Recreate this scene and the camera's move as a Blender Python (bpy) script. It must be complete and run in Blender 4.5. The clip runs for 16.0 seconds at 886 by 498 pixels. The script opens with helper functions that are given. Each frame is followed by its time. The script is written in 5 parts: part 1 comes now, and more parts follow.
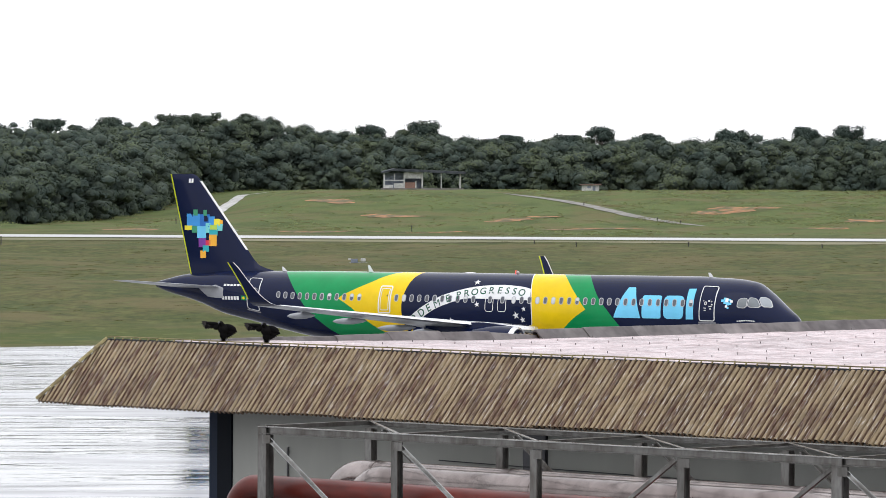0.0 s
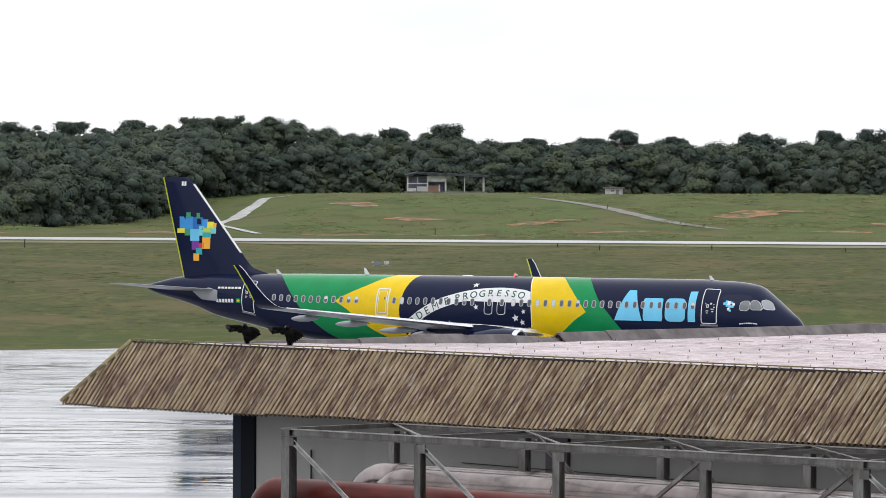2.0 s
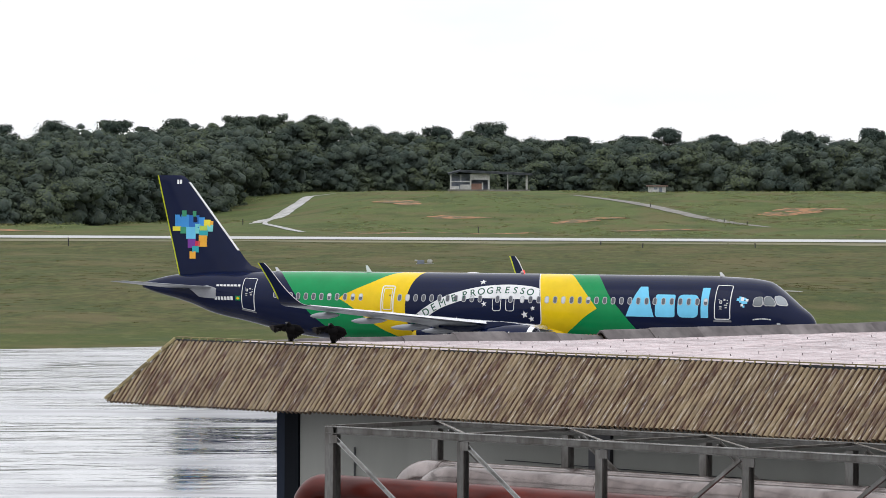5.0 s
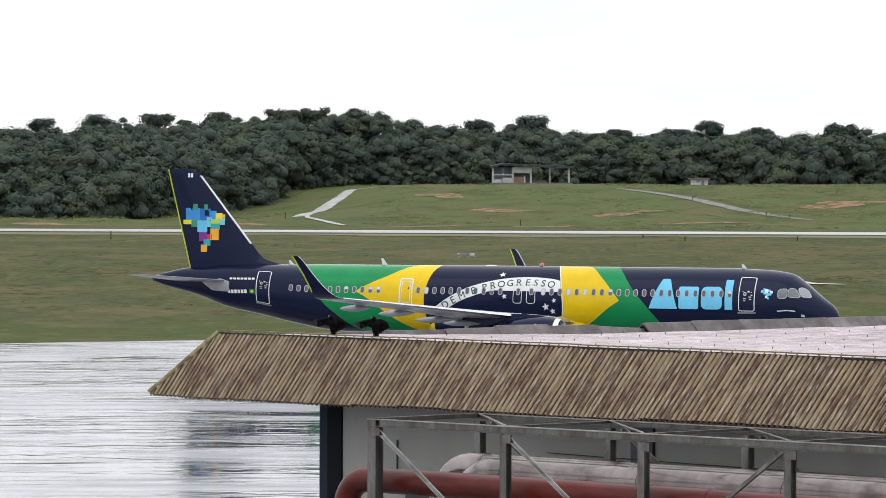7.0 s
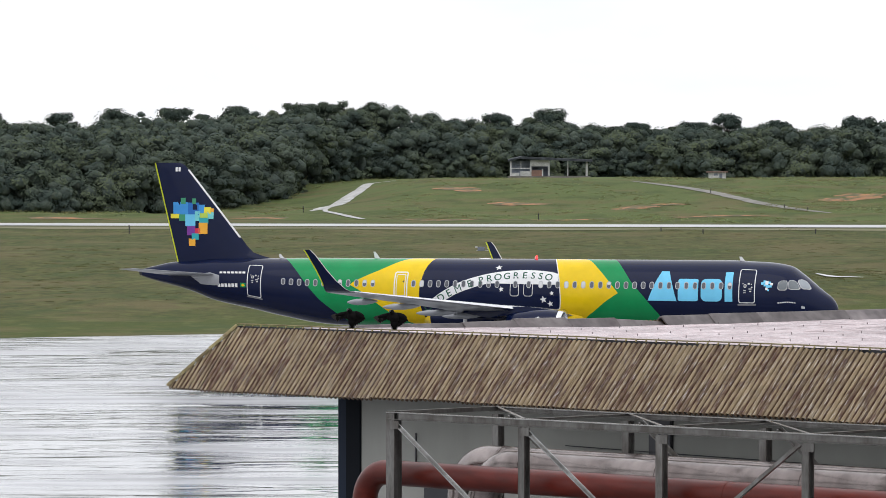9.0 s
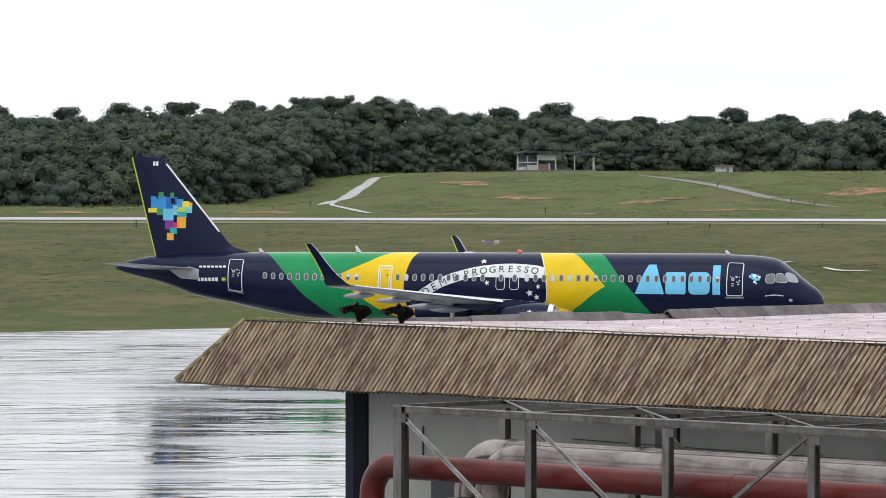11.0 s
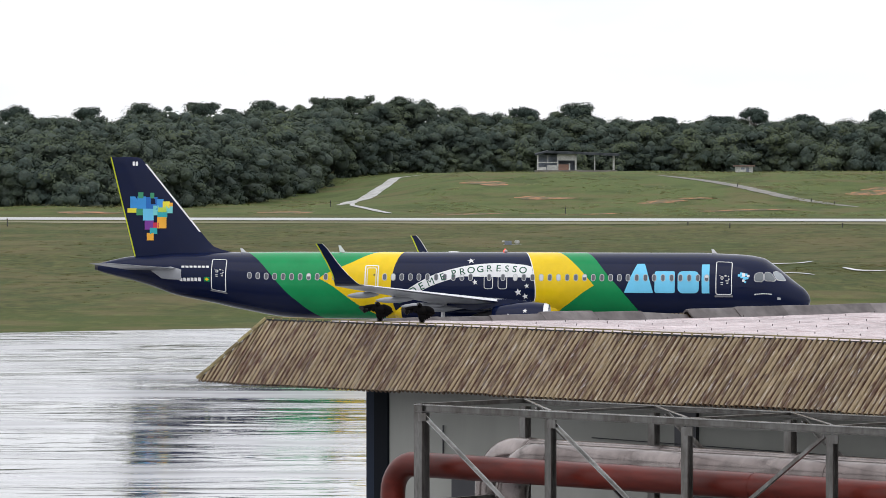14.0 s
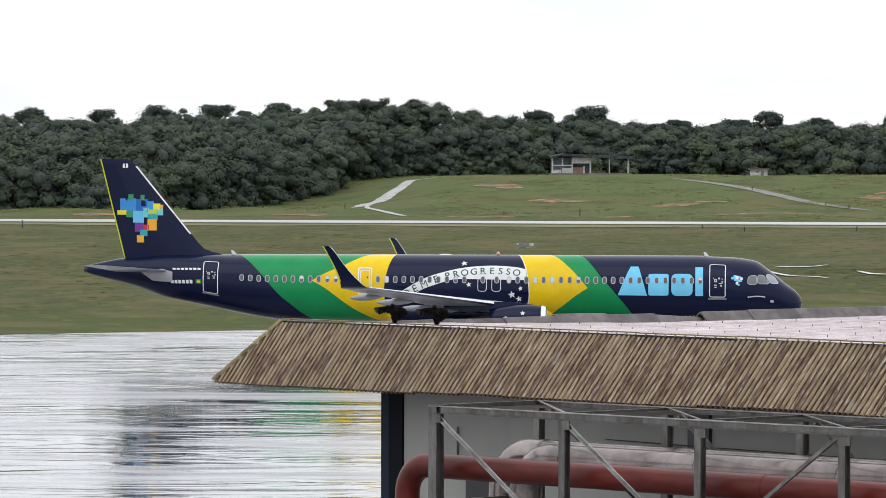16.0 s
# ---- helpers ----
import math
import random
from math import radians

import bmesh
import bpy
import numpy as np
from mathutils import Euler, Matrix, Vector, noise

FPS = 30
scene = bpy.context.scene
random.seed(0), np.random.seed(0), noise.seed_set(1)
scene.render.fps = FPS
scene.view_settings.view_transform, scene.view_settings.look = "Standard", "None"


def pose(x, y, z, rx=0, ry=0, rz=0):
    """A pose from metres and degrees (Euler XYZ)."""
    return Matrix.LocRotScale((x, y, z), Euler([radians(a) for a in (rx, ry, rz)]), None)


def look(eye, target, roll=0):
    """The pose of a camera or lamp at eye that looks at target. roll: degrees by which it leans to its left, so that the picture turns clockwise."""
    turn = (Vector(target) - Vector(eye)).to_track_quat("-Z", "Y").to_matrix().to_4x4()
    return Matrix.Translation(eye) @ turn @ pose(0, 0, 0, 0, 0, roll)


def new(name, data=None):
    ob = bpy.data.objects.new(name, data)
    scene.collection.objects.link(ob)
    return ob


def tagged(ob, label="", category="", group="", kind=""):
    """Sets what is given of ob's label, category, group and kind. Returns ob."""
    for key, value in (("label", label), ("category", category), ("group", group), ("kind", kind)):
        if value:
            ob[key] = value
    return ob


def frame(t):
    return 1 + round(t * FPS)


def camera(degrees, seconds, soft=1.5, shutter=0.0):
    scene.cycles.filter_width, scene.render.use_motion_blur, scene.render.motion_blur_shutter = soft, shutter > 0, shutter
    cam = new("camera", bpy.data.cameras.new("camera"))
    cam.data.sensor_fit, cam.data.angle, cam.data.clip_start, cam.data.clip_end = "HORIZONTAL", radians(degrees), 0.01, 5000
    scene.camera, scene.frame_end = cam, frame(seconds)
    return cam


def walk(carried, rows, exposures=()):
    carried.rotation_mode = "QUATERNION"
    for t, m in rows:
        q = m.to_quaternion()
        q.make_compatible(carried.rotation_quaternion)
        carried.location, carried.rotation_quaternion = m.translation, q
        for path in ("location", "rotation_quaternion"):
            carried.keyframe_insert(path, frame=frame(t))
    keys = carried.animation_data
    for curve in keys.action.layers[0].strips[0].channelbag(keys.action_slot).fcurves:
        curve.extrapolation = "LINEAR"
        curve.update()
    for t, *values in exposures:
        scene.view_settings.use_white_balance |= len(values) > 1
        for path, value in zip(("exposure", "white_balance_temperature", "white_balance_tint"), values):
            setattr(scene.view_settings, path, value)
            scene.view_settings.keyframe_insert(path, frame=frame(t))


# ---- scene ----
# camera: seconds, pan, tilt, roll in degrees, metres forward
EYE_Z = 10.5
CAM_ROWS = [
    (0.0, 1.2651, -0.6986, 0.211, 0.694),
    (0.5, 1.1847, -0.6546, 0.240, 0.648),
    (1.0, 1.1070, -0.6523, 0.259, 0.606),
    (1.5, 1.0369, -0.6532, 0.267, 0.566),
    (2.0, 0.9565, -0.6569, 0.268, 0.529),
    (2.5, 0.8806, -0.6562, 0.271, 0.494),
    (3.0, 0.8005, -0.6587, 0.276, 0.461),
    (3.5, 0.7247, -0.6592, 0.269, 0.430),
    (4.0, 0.6427, -0.6591, 0.234, 0.400),
    (6.5, -0.0603, -0.7572, 0.175, 0.262),
    (7.0, -0.1721, -0.7753, 0.139, 0.234),
    (7.5, -0.2641, -0.7961, 0.114, 0.205),
    (8.0, -0.3342, -0.8165, 0.074, 0.175),
    (8.5, -0.3816, -0.8379, 0.044, 0.144),
    (9.0, -0.4104, -0.8606, 0.020, 0.111),
    (11.5, -0.5403, -0.9514, -0.038, -0.090),
    (12.0, -0.5835, -0.9595, -0.085, -0.140),
    (12.5, -0.6271, -0.9631, -0.066, -0.194),
    (13.0, -0.6728, -0.9536, -0.044, -0.252),
    (13.5, -0.7166, -0.9435, -0.036, -0.315),
    (14.0, -0.7666, -0.9376, -0.013, -0.382),
    (14.5, -0.8126, -0.9301, 0.003, -0.455),
    (15.0, -0.8598, -0.9211, 0.026, -0.534),
    (15.5, -0.9093, -0.9137, 0.065, -0.619),
    (16.0, -0.9574, -0.9020, 0.112, -0.710),
]


def view(pan, tilt, roll, ahead):
    p, t = radians(pan), radians(tilt)
    eye = Vector((0, ahead, EYE_Z))
    return look(eye, eye + Vector((math.sin(p) * math.cos(t), math.cos(p) * math.cos(t), math.sin(t))) * 100, roll)


cam = camera(11.664, 16.0, soft=0.8)
walk(cam, [(t, view(a, b, c, d)) for t, a, b, c, d in CAM_ROWS], exposures=[(0.0, 0.22, 6320, 12), (0.5, 0.23, 6320, 12), (1.0, 0.0, 6320, 12), (16.0, 0.0, 6320, 12)])

# ---- overcast daylight ----
world = bpy.data.worlds.new("world")
scene.world = world
world.use_nodes = True
wn, wl = world.node_tree.nodes, world.node_tree.links
wn.clear()
w_out = wn.new("ShaderNodeOutputWorld")
w_bg = wn.new("ShaderNodeBackground")
w_bg.inputs["Strength"].default_value = 0.1
w_sky = wn.new("ShaderNodeTexSky")
w_sky.sky_type = "NISHITA"
w_sky.sun_disc = False
w_sky.sun_elevation, w_sky.sun_rotation = radians(52), radians(205)
w_mix = wn.new("ShaderNodeMix")
w_mix.data_type = "RGBA"
w_mix.inputs["Factor"].default_value = 0.9
w_ramp = wn.new("ShaderNodeValToRGB")
w_ramp.color_ramp.elements[0].position, w_ramp.color_ramp.elements[0].color = 0.36, (0.91, 0.93, 0.95, 1)
w_ramp.color_ramp.elements[1].position, w_ramp.color_ramp.elements[1].color = 0.52, (1.0, 1.0, 1.0, 1)
w_noise = wn.new("ShaderNodeTexNoise")
w_noise.inputs["Scale"].default_value = 11.0
w_noise.inputs["Detail"].default_value = 4.0
w_map = wn.new("ShaderNodeMapping")
w_map.inputs["Scale"].default_value = (1, 1, 3.5)
w_co = wn.new("ShaderNodeTexCoord")
w_gain = wn.new("ShaderNodeMix")
w_gain.data_type, w_gain.blend_type = "RGBA", "MULTIPLY"
w_gain.inputs["Factor"].default_value = 1.0
w_rise = wn.new("ShaderNodeSeparateXYZ")
w_over = wn.new("ShaderNodeMapRange")
w_over.inputs["From Min"].default_value, w_over.inputs["From Max"].default_value = 0.0, 1.0
w_over.inputs["To Min"].default_value, w_over.inputs["To Max"].default_value = 11.0, 17.4
wl.new(w_co.outputs["Generated"], w_map.inputs["Vector"])
wl.new(w_map.outputs["Vector"], w_noise.inputs["Vector"])
wl.new(w_noise.outputs["Fac"], w_ramp.inputs["Fac"])
wl.new(w_ramp.outputs["Color"], w_gain.inputs["A"])
wl.new(w_co.outputs["Generated"], w_rise.inputs["Vector"])
wl.new(w_rise.outputs["Z"], w_over.inputs["Value"])
wl.new(w_over.outputs["Result"], w_gain.inputs["B"])
wl.new(w_sky.outputs["Color"], w_mix.inputs["A"])
wl.new(w_gain.outputs["Result"], w_mix.inputs["B"])
wl.new(w_mix.outputs["Result"], w_bg.inputs["Color"])
wl.new(w_bg.outputs["Background"], w_out.inputs["Surface"])
sun_data = bpy.data.lights.new("sun", "SUN")
sun_data.energy, sun_data.angle, sun_data.color = 0.3, radians(40), (1.0, 0.96, 0.9)
sun = new("sun", sun_data)
sun.matrix_basis = look((-40, -60, 120), (0, 0, 0))


# ---- materials ----
def mat(name, col, rough=0.5, metal=0.0, col2=None, scale=1.0, stretch=(1, 1, 1), bump=0.0, bump_scale=None, grime=0.0,
        rand=0.0, spec=0.5, coat=0.0, detail=5.0, lo=0.35, hi=0.65, island=False, rough2=None, fine=None, bump_dist=0.02, distort=0.0, fine_stretch=None, grime_scale=None, bump_detail=5.0, shift=0.16):
    """A procedural surface: two colours mixed by noise, dark grime at a second scale, bump, and a shift per piece."""
    m = bpy.data.materials.new(name)
    m.use_nodes = True
    n, l = m.node_tree.nodes, m.node_tree.links
    p = n["Principled BSDF"]
    p.inputs["Metallic"].default_value = metal
    p.inputs["Roughness"].default_value = rough
    p.inputs["Specular IOR Level"].default_value = spec
    p.inputs["Coat Weight"].default_value = coat
    p.inputs["Coat Roughness"].default_value = 0.08
    co = n.new("ShaderNodeTexCoord")
    mp = n.new("ShaderNodeMapping")
    mp.inputs["Scale"].default_value = stretch
    l.new(co.outputs["Object"], mp.inputs["Vector"])
    vec = mp.outputs["Vector"]
    if rand:
        oi = n.new("ShaderNodeObjectInfo")
        ad = n.new("ShaderNodeVectorMath")
        ad.operation = "ADD"
        sc = n.new("ShaderNodeVectorMath")
        sc.operation = "SCALE"
        cb = n.new("ShaderNodeCombineXYZ")
        for i in range(3):
            l.new(oi.outputs["Random"], cb.inputs[i])
        sc.inputs["Scale"].default_value = 91.0
        l.new(cb.outputs[0], sc.inputs[0])
        l.new(vec, ad.inputs[0])
        l.new(sc.outputs[0], ad.inputs[1])
        vec = ad.outputs[0]
    nz = n.new("ShaderNodeTexNoise")
    nz.inputs["Scale"].default_value, nz.inputs["Detail"].default_value = scale, detail
    nz.inputs["Distortion"].default_value = distort
    vec_f = vec
    if fine_stretch:
        mf = n.new("ShaderNodeMapping")
        mf.inputs["Scale"].default_value = fine_stretch
        l.new(co.outputs["Object"], mf.inputs["Vector"])
        vec_f = mf.outputs["Vector"]
    l.new(vec, nz.inputs["Vector"])
    rp = n.new("ShaderNodeMapRange")
    rp.inputs["From Min"].default_value, rp.inputs["From Max"].default_value = lo, hi
    l.new(nz.outputs["Fac"], rp.inputs["Value"])
    mx = n.new("ShaderNodeMix")
    mx.data_type = "RGBA"
    c2 = col2 or tuple(c * 0.8 for c in col)
    mx.inputs["A"].default_value, mx.inputs["B"].default_value = (*col, 1), (*c2, 1)
    l.new(rp.outputs["Result"], mx.inputs["Factor"])
    out = mx.outputs["Result"]
    if fine:
        n3 = n.new("ShaderNodeTexNoise")
        n3.inputs["Scale"].default_value, n3.inputs["Detail"].default_value = fine[0], 4.0
        l.new(vec_f, n3.inputs["Vector"])
        r3 = n.new("ShaderNodeMapRange")
        r3.inputs["From Min"].default_value, r3.inputs["From Max"].default_value = 0.4, 0.75
        l.new(n3.outputs["Fac"], r3.inputs["Value"])
        m3 = n.new("ShaderNodeMix")
        m3.data_type = "RGBA"
        l.new(r3.outputs["Result"], m3.inputs["Factor"])
        l.new(out, m3.inputs["A"])
        m3.inputs["B"].default_value = (*fine[1], 1)
        out = m3.outputs["Result"]
    if grime:
        n2 = n.new("ShaderNodeTexNoise")
        n2.inputs["Scale"].default_value, n2.inputs["Detail"].default_value = grime_scale or scale * 4.3, 6.0
        l.new(vec_f, n2.inputs["Vector"])
        r2 = n.new("ShaderNodeMapRange")
        r2.inputs["From Min"].default_value, r2.inputs["From Max"].default_value = 0.4, 0.75
        r2.inputs["To Min"].default_value, r2.inputs["To Max"].default_value = 1.0, 1.0 - grime
        l.new(n2.outputs["Fac"], r2.inputs["Value"])
        hs = n.new("ShaderNodeHueSaturation")
        l.new(out, hs.inputs["Color"])
        l.new(r2.outputs["Result"], hs.inputs["Value"])
        out = hs.outputs["Color"]
    if rand or island:
        if island:
            src = n.new("ShaderNodeNewGeometry").outputs["Random Per Island"]
        else:
            src = oi.outputs["Random"]
        rr = n.new("ShaderNodeMapRange")
        amt = rand or shift
        rr.inputs["To Min"].default_value, rr.inputs["To Max"].default_value = 1 - amt, 1 + amt
        l.new(src, rr.inputs["Value"])
        h2 = n.new("ShaderNodeHueSaturation")
        l.new(out, h2.inputs["Color"])
        l.new(rr.outputs["Result"], h2.inputs["Value"])
        out = h2.outputs["Color"]
    l.new(out, p.inputs["Base Color"])
    if rough2 is not None:
        rm = n.new("ShaderNodeMapRange")
        rm.inputs["To Min"].default_value, rm.inputs["To Max"].default_value = rough, rough2
        l.new(rp.outputs["Result"], rm.inputs["Value"])
        l.new(rm.outputs["Result"], p.inputs["Roughness"])
    if bump:
        nb = n.new("ShaderNodeTexNoise")
        nb.inputs["Scale"].default_value, nb.inputs["Detail"].default_value = bump_scale or scale * 8, bump_detail
        nb.inputs["Distortion"].default_value = distort
        l.new(vec, nb.inputs["Vector"])
        bp = n.new("ShaderNodeBump")
        bp.inputs["Strength"].default_value, bp.inputs["Distance"].default_value = bump, bump_dist
        l.new(nb.outputs["Fac"], bp.inputs["Height"])
        l.new(bp.outputs["Normal"], p.inputs["Normal"])
    return m


def paint(name, col, rough=0.1):
    return mat(name, col, rough, 0.0, tuple(c * 0.88 for c in col), 0.6, spec=0.18, grime=0.06)


def wet_runs(m):
    """Thin runs of rain water that shine on a dull sheet."""
    n, l = m.node_tree.nodes, m.node_tree.links
    p = n["Principled BSDF"]
    co = n.new("ShaderNodeTexCoord")
    mp = n.new("ShaderNodeMapping")
    mp.inputs["Scale"].default_value = (1.0, 0.11, 1.0)
    oi = n.new("ShaderNodeObjectInfo")
    sh = n.new("ShaderNodeMath")
    sh.operation = "MULTIPLY"
    sh.inputs[1].default_value = 37.0
    nz = n.new("ShaderNodeTexNoise")
    nz.noise_dimensions = "4D"
    nz.inputs["Scale"].default_value, nz.inputs["Detail"].default_value = 62.0, 2.0
    rp = n.new("ShaderNodeMapRange")
    rp.inputs["From Min"].default_value, rp.inputs["From Max"].default_value = 0.6, 0.64
    l.new(co.outputs["Object"], mp.inputs["Vector"])
    l.new(mp.outputs["Vector"], nz.inputs["Vector"])
    l.new(oi.outputs["Random"], sh.inputs[0])
    l.new(sh.outputs[0], nz.inputs["W"])
    l.new(nz.outputs["Fac"], rp.inputs["Value"])
    l.new(rp.outputs["Result"], p.inputs["Coat Weight"])
    p.inputs["Coat IOR"].default_value = 2.2
    p.inputs["Coat Roughness"].default_value = 0.12


def channel_darkening(m, pitch, bias):
    """Gathers the dark tone, unevenly, in the channels of a corrugated sheet."""
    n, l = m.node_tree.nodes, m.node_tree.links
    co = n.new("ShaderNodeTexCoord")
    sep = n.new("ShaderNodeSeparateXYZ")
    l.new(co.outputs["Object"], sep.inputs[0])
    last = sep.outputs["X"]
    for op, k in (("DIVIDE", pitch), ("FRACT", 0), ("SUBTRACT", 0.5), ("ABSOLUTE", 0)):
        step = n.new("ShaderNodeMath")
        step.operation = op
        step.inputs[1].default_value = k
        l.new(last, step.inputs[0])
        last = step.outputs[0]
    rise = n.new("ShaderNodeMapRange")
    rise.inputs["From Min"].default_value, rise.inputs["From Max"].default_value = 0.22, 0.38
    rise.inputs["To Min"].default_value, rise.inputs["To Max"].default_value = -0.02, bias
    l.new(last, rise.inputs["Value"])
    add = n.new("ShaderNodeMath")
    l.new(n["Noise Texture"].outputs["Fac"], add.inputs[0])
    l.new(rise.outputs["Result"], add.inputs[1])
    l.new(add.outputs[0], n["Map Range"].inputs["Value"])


NAVY = paint("navy_paint", (0.0032, 0.0078, 0.036))
GREEN = paint("green_paint", (0.007, 0.255, 0.078))
YELLOW = paint("yellow_paint", (0.80, 0.55, 0.008))
WHITE = paint("white_paint", (0.8, 0.8, 0.8))
LIGHT_BLUE = paint("light_blue_paint", (0.18, 0.60, 0.86))
TEXT_GREEN = paint("dark_green_lettering", (0.03, 0.11, 0.07))
WING_GREY = mat("wing_grey_paint", (0.34, 0.35, 0.37), 0.3, 0.1, (0.27, 0.28, 0.30), 0.5, grime=0.15)
BARE_METAL = mat("bare_metal", (0.75, 0.76, 0.78), 0.22, 1.0, (0.6, 0.6, 0.62), 1.0)
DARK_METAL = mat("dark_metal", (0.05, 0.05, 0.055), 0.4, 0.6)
BLACK_GLASS = mat("dark_glass", (0.02, 0.024, 0.03), 0.06, 0.0)
BLIND = mat("window_blind", (0.62, 0.62, 0.62), 0.4)
WINDOW_RING = mat("window_ring", (0.44, 0.45, 0.47), 0.35)
CABIN_GLASS = mat("cabin_window_glass", (0.10, 0.105, 0.12), 0.06)
RUBBER = mat("tyre_rubber", (0.02, 0.02, 0.02), 0.8)
LIME = paint("lime_edge_paint", (0.55, 0.62, 0.03))

GRASS = mat("grass_field", (0.066, 0.073, 0.018), 0.95, 0, (0.094, 0.089, 0.029), 0.07, (1.0, 0.8, 1), 0.6, 3.0, grime=0.55,
            spec=0.15, lo=0.36, hi=0.62, fine=(0.3, (0.050, 0.070, 0.016)), fine_stretch=(1.5, 0.7, 1.0), bump_dist=0.15, grime_scale=0.8)


def greener(m, colour, along, scale, waver, d0, d1, f0, f1, stretch=(1, 1, 1)):
    """Grass of another growth, met gradually along one direction, its border wavering."""
    n, l = m.node_tree.nodes, m.node_tree.links
    base = n["Principled BSDF"].inputs["Base Color"]
    old = base.links[0].from_socket
    co = n.new("ShaderNodeTexCoord")
    dot = n.new("ShaderNodeVectorMath")
    dot.operation = "DOT_PRODUCT"
    dot.inputs[1].default_value = along
    nz = n.new("ShaderNodeTexNoise")
    nz.inputs["Scale"].default_value, nz.inputs["Detail"].default_value = scale, 5.0
    wav = n.new("ShaderNodeMath")
    wav.operation = "MULTIPLY_ADD"
    wav.inputs[1].default_value = waver
    l.new(co.outputs["Object"], dot.inputs[0])
    mp = n.new("ShaderNodeMapping")
    mp.inputs["Scale"].default_value = stretch
    l.new(co.outputs["Object"], mp.inputs["Vector"])
    l.new(mp.outputs["Vector"], nz.inputs["Vector"])
    l.new(nz.outputs["Fac"], wav.inputs[0])
    l.new(dot.outputs["Value"], wav.inputs[2])
    rp = n.new("ShaderNodeMapRange")
    rp.inputs["From Min"].default_value, rp.inputs["From Max"].default_value = d0, d1
    rp.inputs["To Min"].default_value, rp.inputs["To Max"].default_value = f0, f1
    l.new(wav.outputs[0], rp.inputs["Value"])
    mx = n.new("ShaderNodeMix")
    mx.data_type = "RGBA"
    mx.inputs["B"].default_value = (*colour, 1)
    l.new(rp.outputs["Result"], mx.inputs["Factor"])
    l.new(old, mx.inputs["A"])
    l.new(mx.outputs["Result"], base)


greener(GRASS, (0.052, 0.072, 0.011), (-0.57, 1.0, 0.0), 0.11, 26.0, 350, 370, 0.72, 0.0)
greener(GRASS, (0.086, 0.118, 0.034), (0.2, 1.0, 0.0), 0.09, 110.0, 645, 700, 0.0, 0.72)
greener(GRASS, (0.110, 0.090, 0.039), (0.0, 0.0, 0.0), 0.11, 1.0, 0.5, 0.62, 0.0, 0.7, (0.8, 0.8, 1))
greener(GRASS, (0.046, 0.066, 0.017), (0.0, 0.0, 0.004), 0.12, 1.0, 0.54, 0.66, 0.0, 0.7, (1.0, 0.8, 1))
greener(GRASS, (0.108, 0.116, 0.037), (0.0, 0.0, 0.0), 0.5, 1.0, 0.56, 0.66, 0.0, 0.5, (1.0, 0.5, 1))
RUNWAY = mat("wet_runway_asphalt", (0.5, 0.5, 0.5), 0.5, 0, (0.36, 0.36, 0.36), 0.05, (0.2, 1, 1), 0.3, 2.0, bump_dist=0.1)
SHOULDER = mat("runway_shoulder", (0.17, 0.155, 0.085), 0.9, 0, (0.11, 0.11, 0.04), 0.12, (0.3, 1, 1), lo=0.4, hi=0.6)
# Fine dark streaks in the colour stand for trees and grass mirrored here.
APRON = mat("wet_apron_concrete", (0.16, 0.164, 0.178), 0.05, 0, (0.40, 0.402, 0.42), 0.1, (0.35, 1.0, 1), 1.0, 0.34, rough2=0.3, bump_detail=3.4,
            spec=1.0, coat=0.25, lo=0.45, hi=0.6, bump_dist=0.07, fine=(0.4, (0.03, 0.03, 0.034)), distort=1.2)
APRON.node_tree.links.new(APRON.node_tree.nodes["Bump"].outputs["Normal"], APRON.node_tree.nodes["Principled BSDF"].inputs["Coat Normal"])
APRON.node_tree.nodes["Principled BSDF"].inputs["Coat Roughness"].default_value = 0.07
TRACK = mat("pale_gravel_track", (0.42, 0.41, 0.40), 0.35, 0, (0.17, 0.165, 0.13), 0.5, grime=0.4, lo=0.45, hi=0.6)
WET_RUT = mat("wet_rut", (0.40, 0.39, 0.36), 0.15, 0, (0.14, 0.12, 0.07), 0.8, grime=0.3, lo=0.45, hi=0.6)
TRACK_GREY = mat("grey_road", (0.22, 0.21, 0.19), 0.8, 0, (0.16, 0.15, 0.13), 0.3, grime=0.3)
SOIL = mat("red_soil", (0.42, 0.185, 0.075), 0.95, 0, (0.098, 0.086, 0.034), 0.4, grime=0.4, lo=0.38, hi=0.54)
# Distance haze is mixed into the leaf green, making it bluer and paler.
HAZED_LEAF = mat("hazed_forest_leaves", (0.054, 0.073, 0.062), 0.9, 0, (0.102, 0.123, 0.074), 0.13, island=True, shift=0.06, spec=0.03, lo=0.42, hi=0.66, detail=3.0)
TUFT = mat("dark_grass_tufts", (0.066, 0.070, 0.021), 0.9, 0, (0.095, 0.088, 0.034), 0.3, island=True, spec=0.05)
# Cores lightened and blued, so haze over the dark gaps is in the colour.
HAZED_CORE = mat("hazed_inner_foliage", (0.066, 0.084, 0.075), 0.95, 0, (0.086, 0.104, 0.080), 0.5, bump=0.8, bump_scale=2.5, bump_dist=0.3, spec=0.05)
WEED = mat("dull_weeds", (0.15, 0.135, 0.062), 0.9, 0, (0.115, 0.12, 0.045), 0.15, island=True, spec=0.05)
SHRUB = mat("shrub_leaves", (0.15, 0.195, 0.065), 0.8, 0, (0.19, 0.21, 0.09), 0.1, island=True, spec=0.15)
BARK = mat("bark", (0.11, 0.095, 0.08), 0.9, 0, (0.2, 0.18, 0.16), 2.0, grime=0.4)

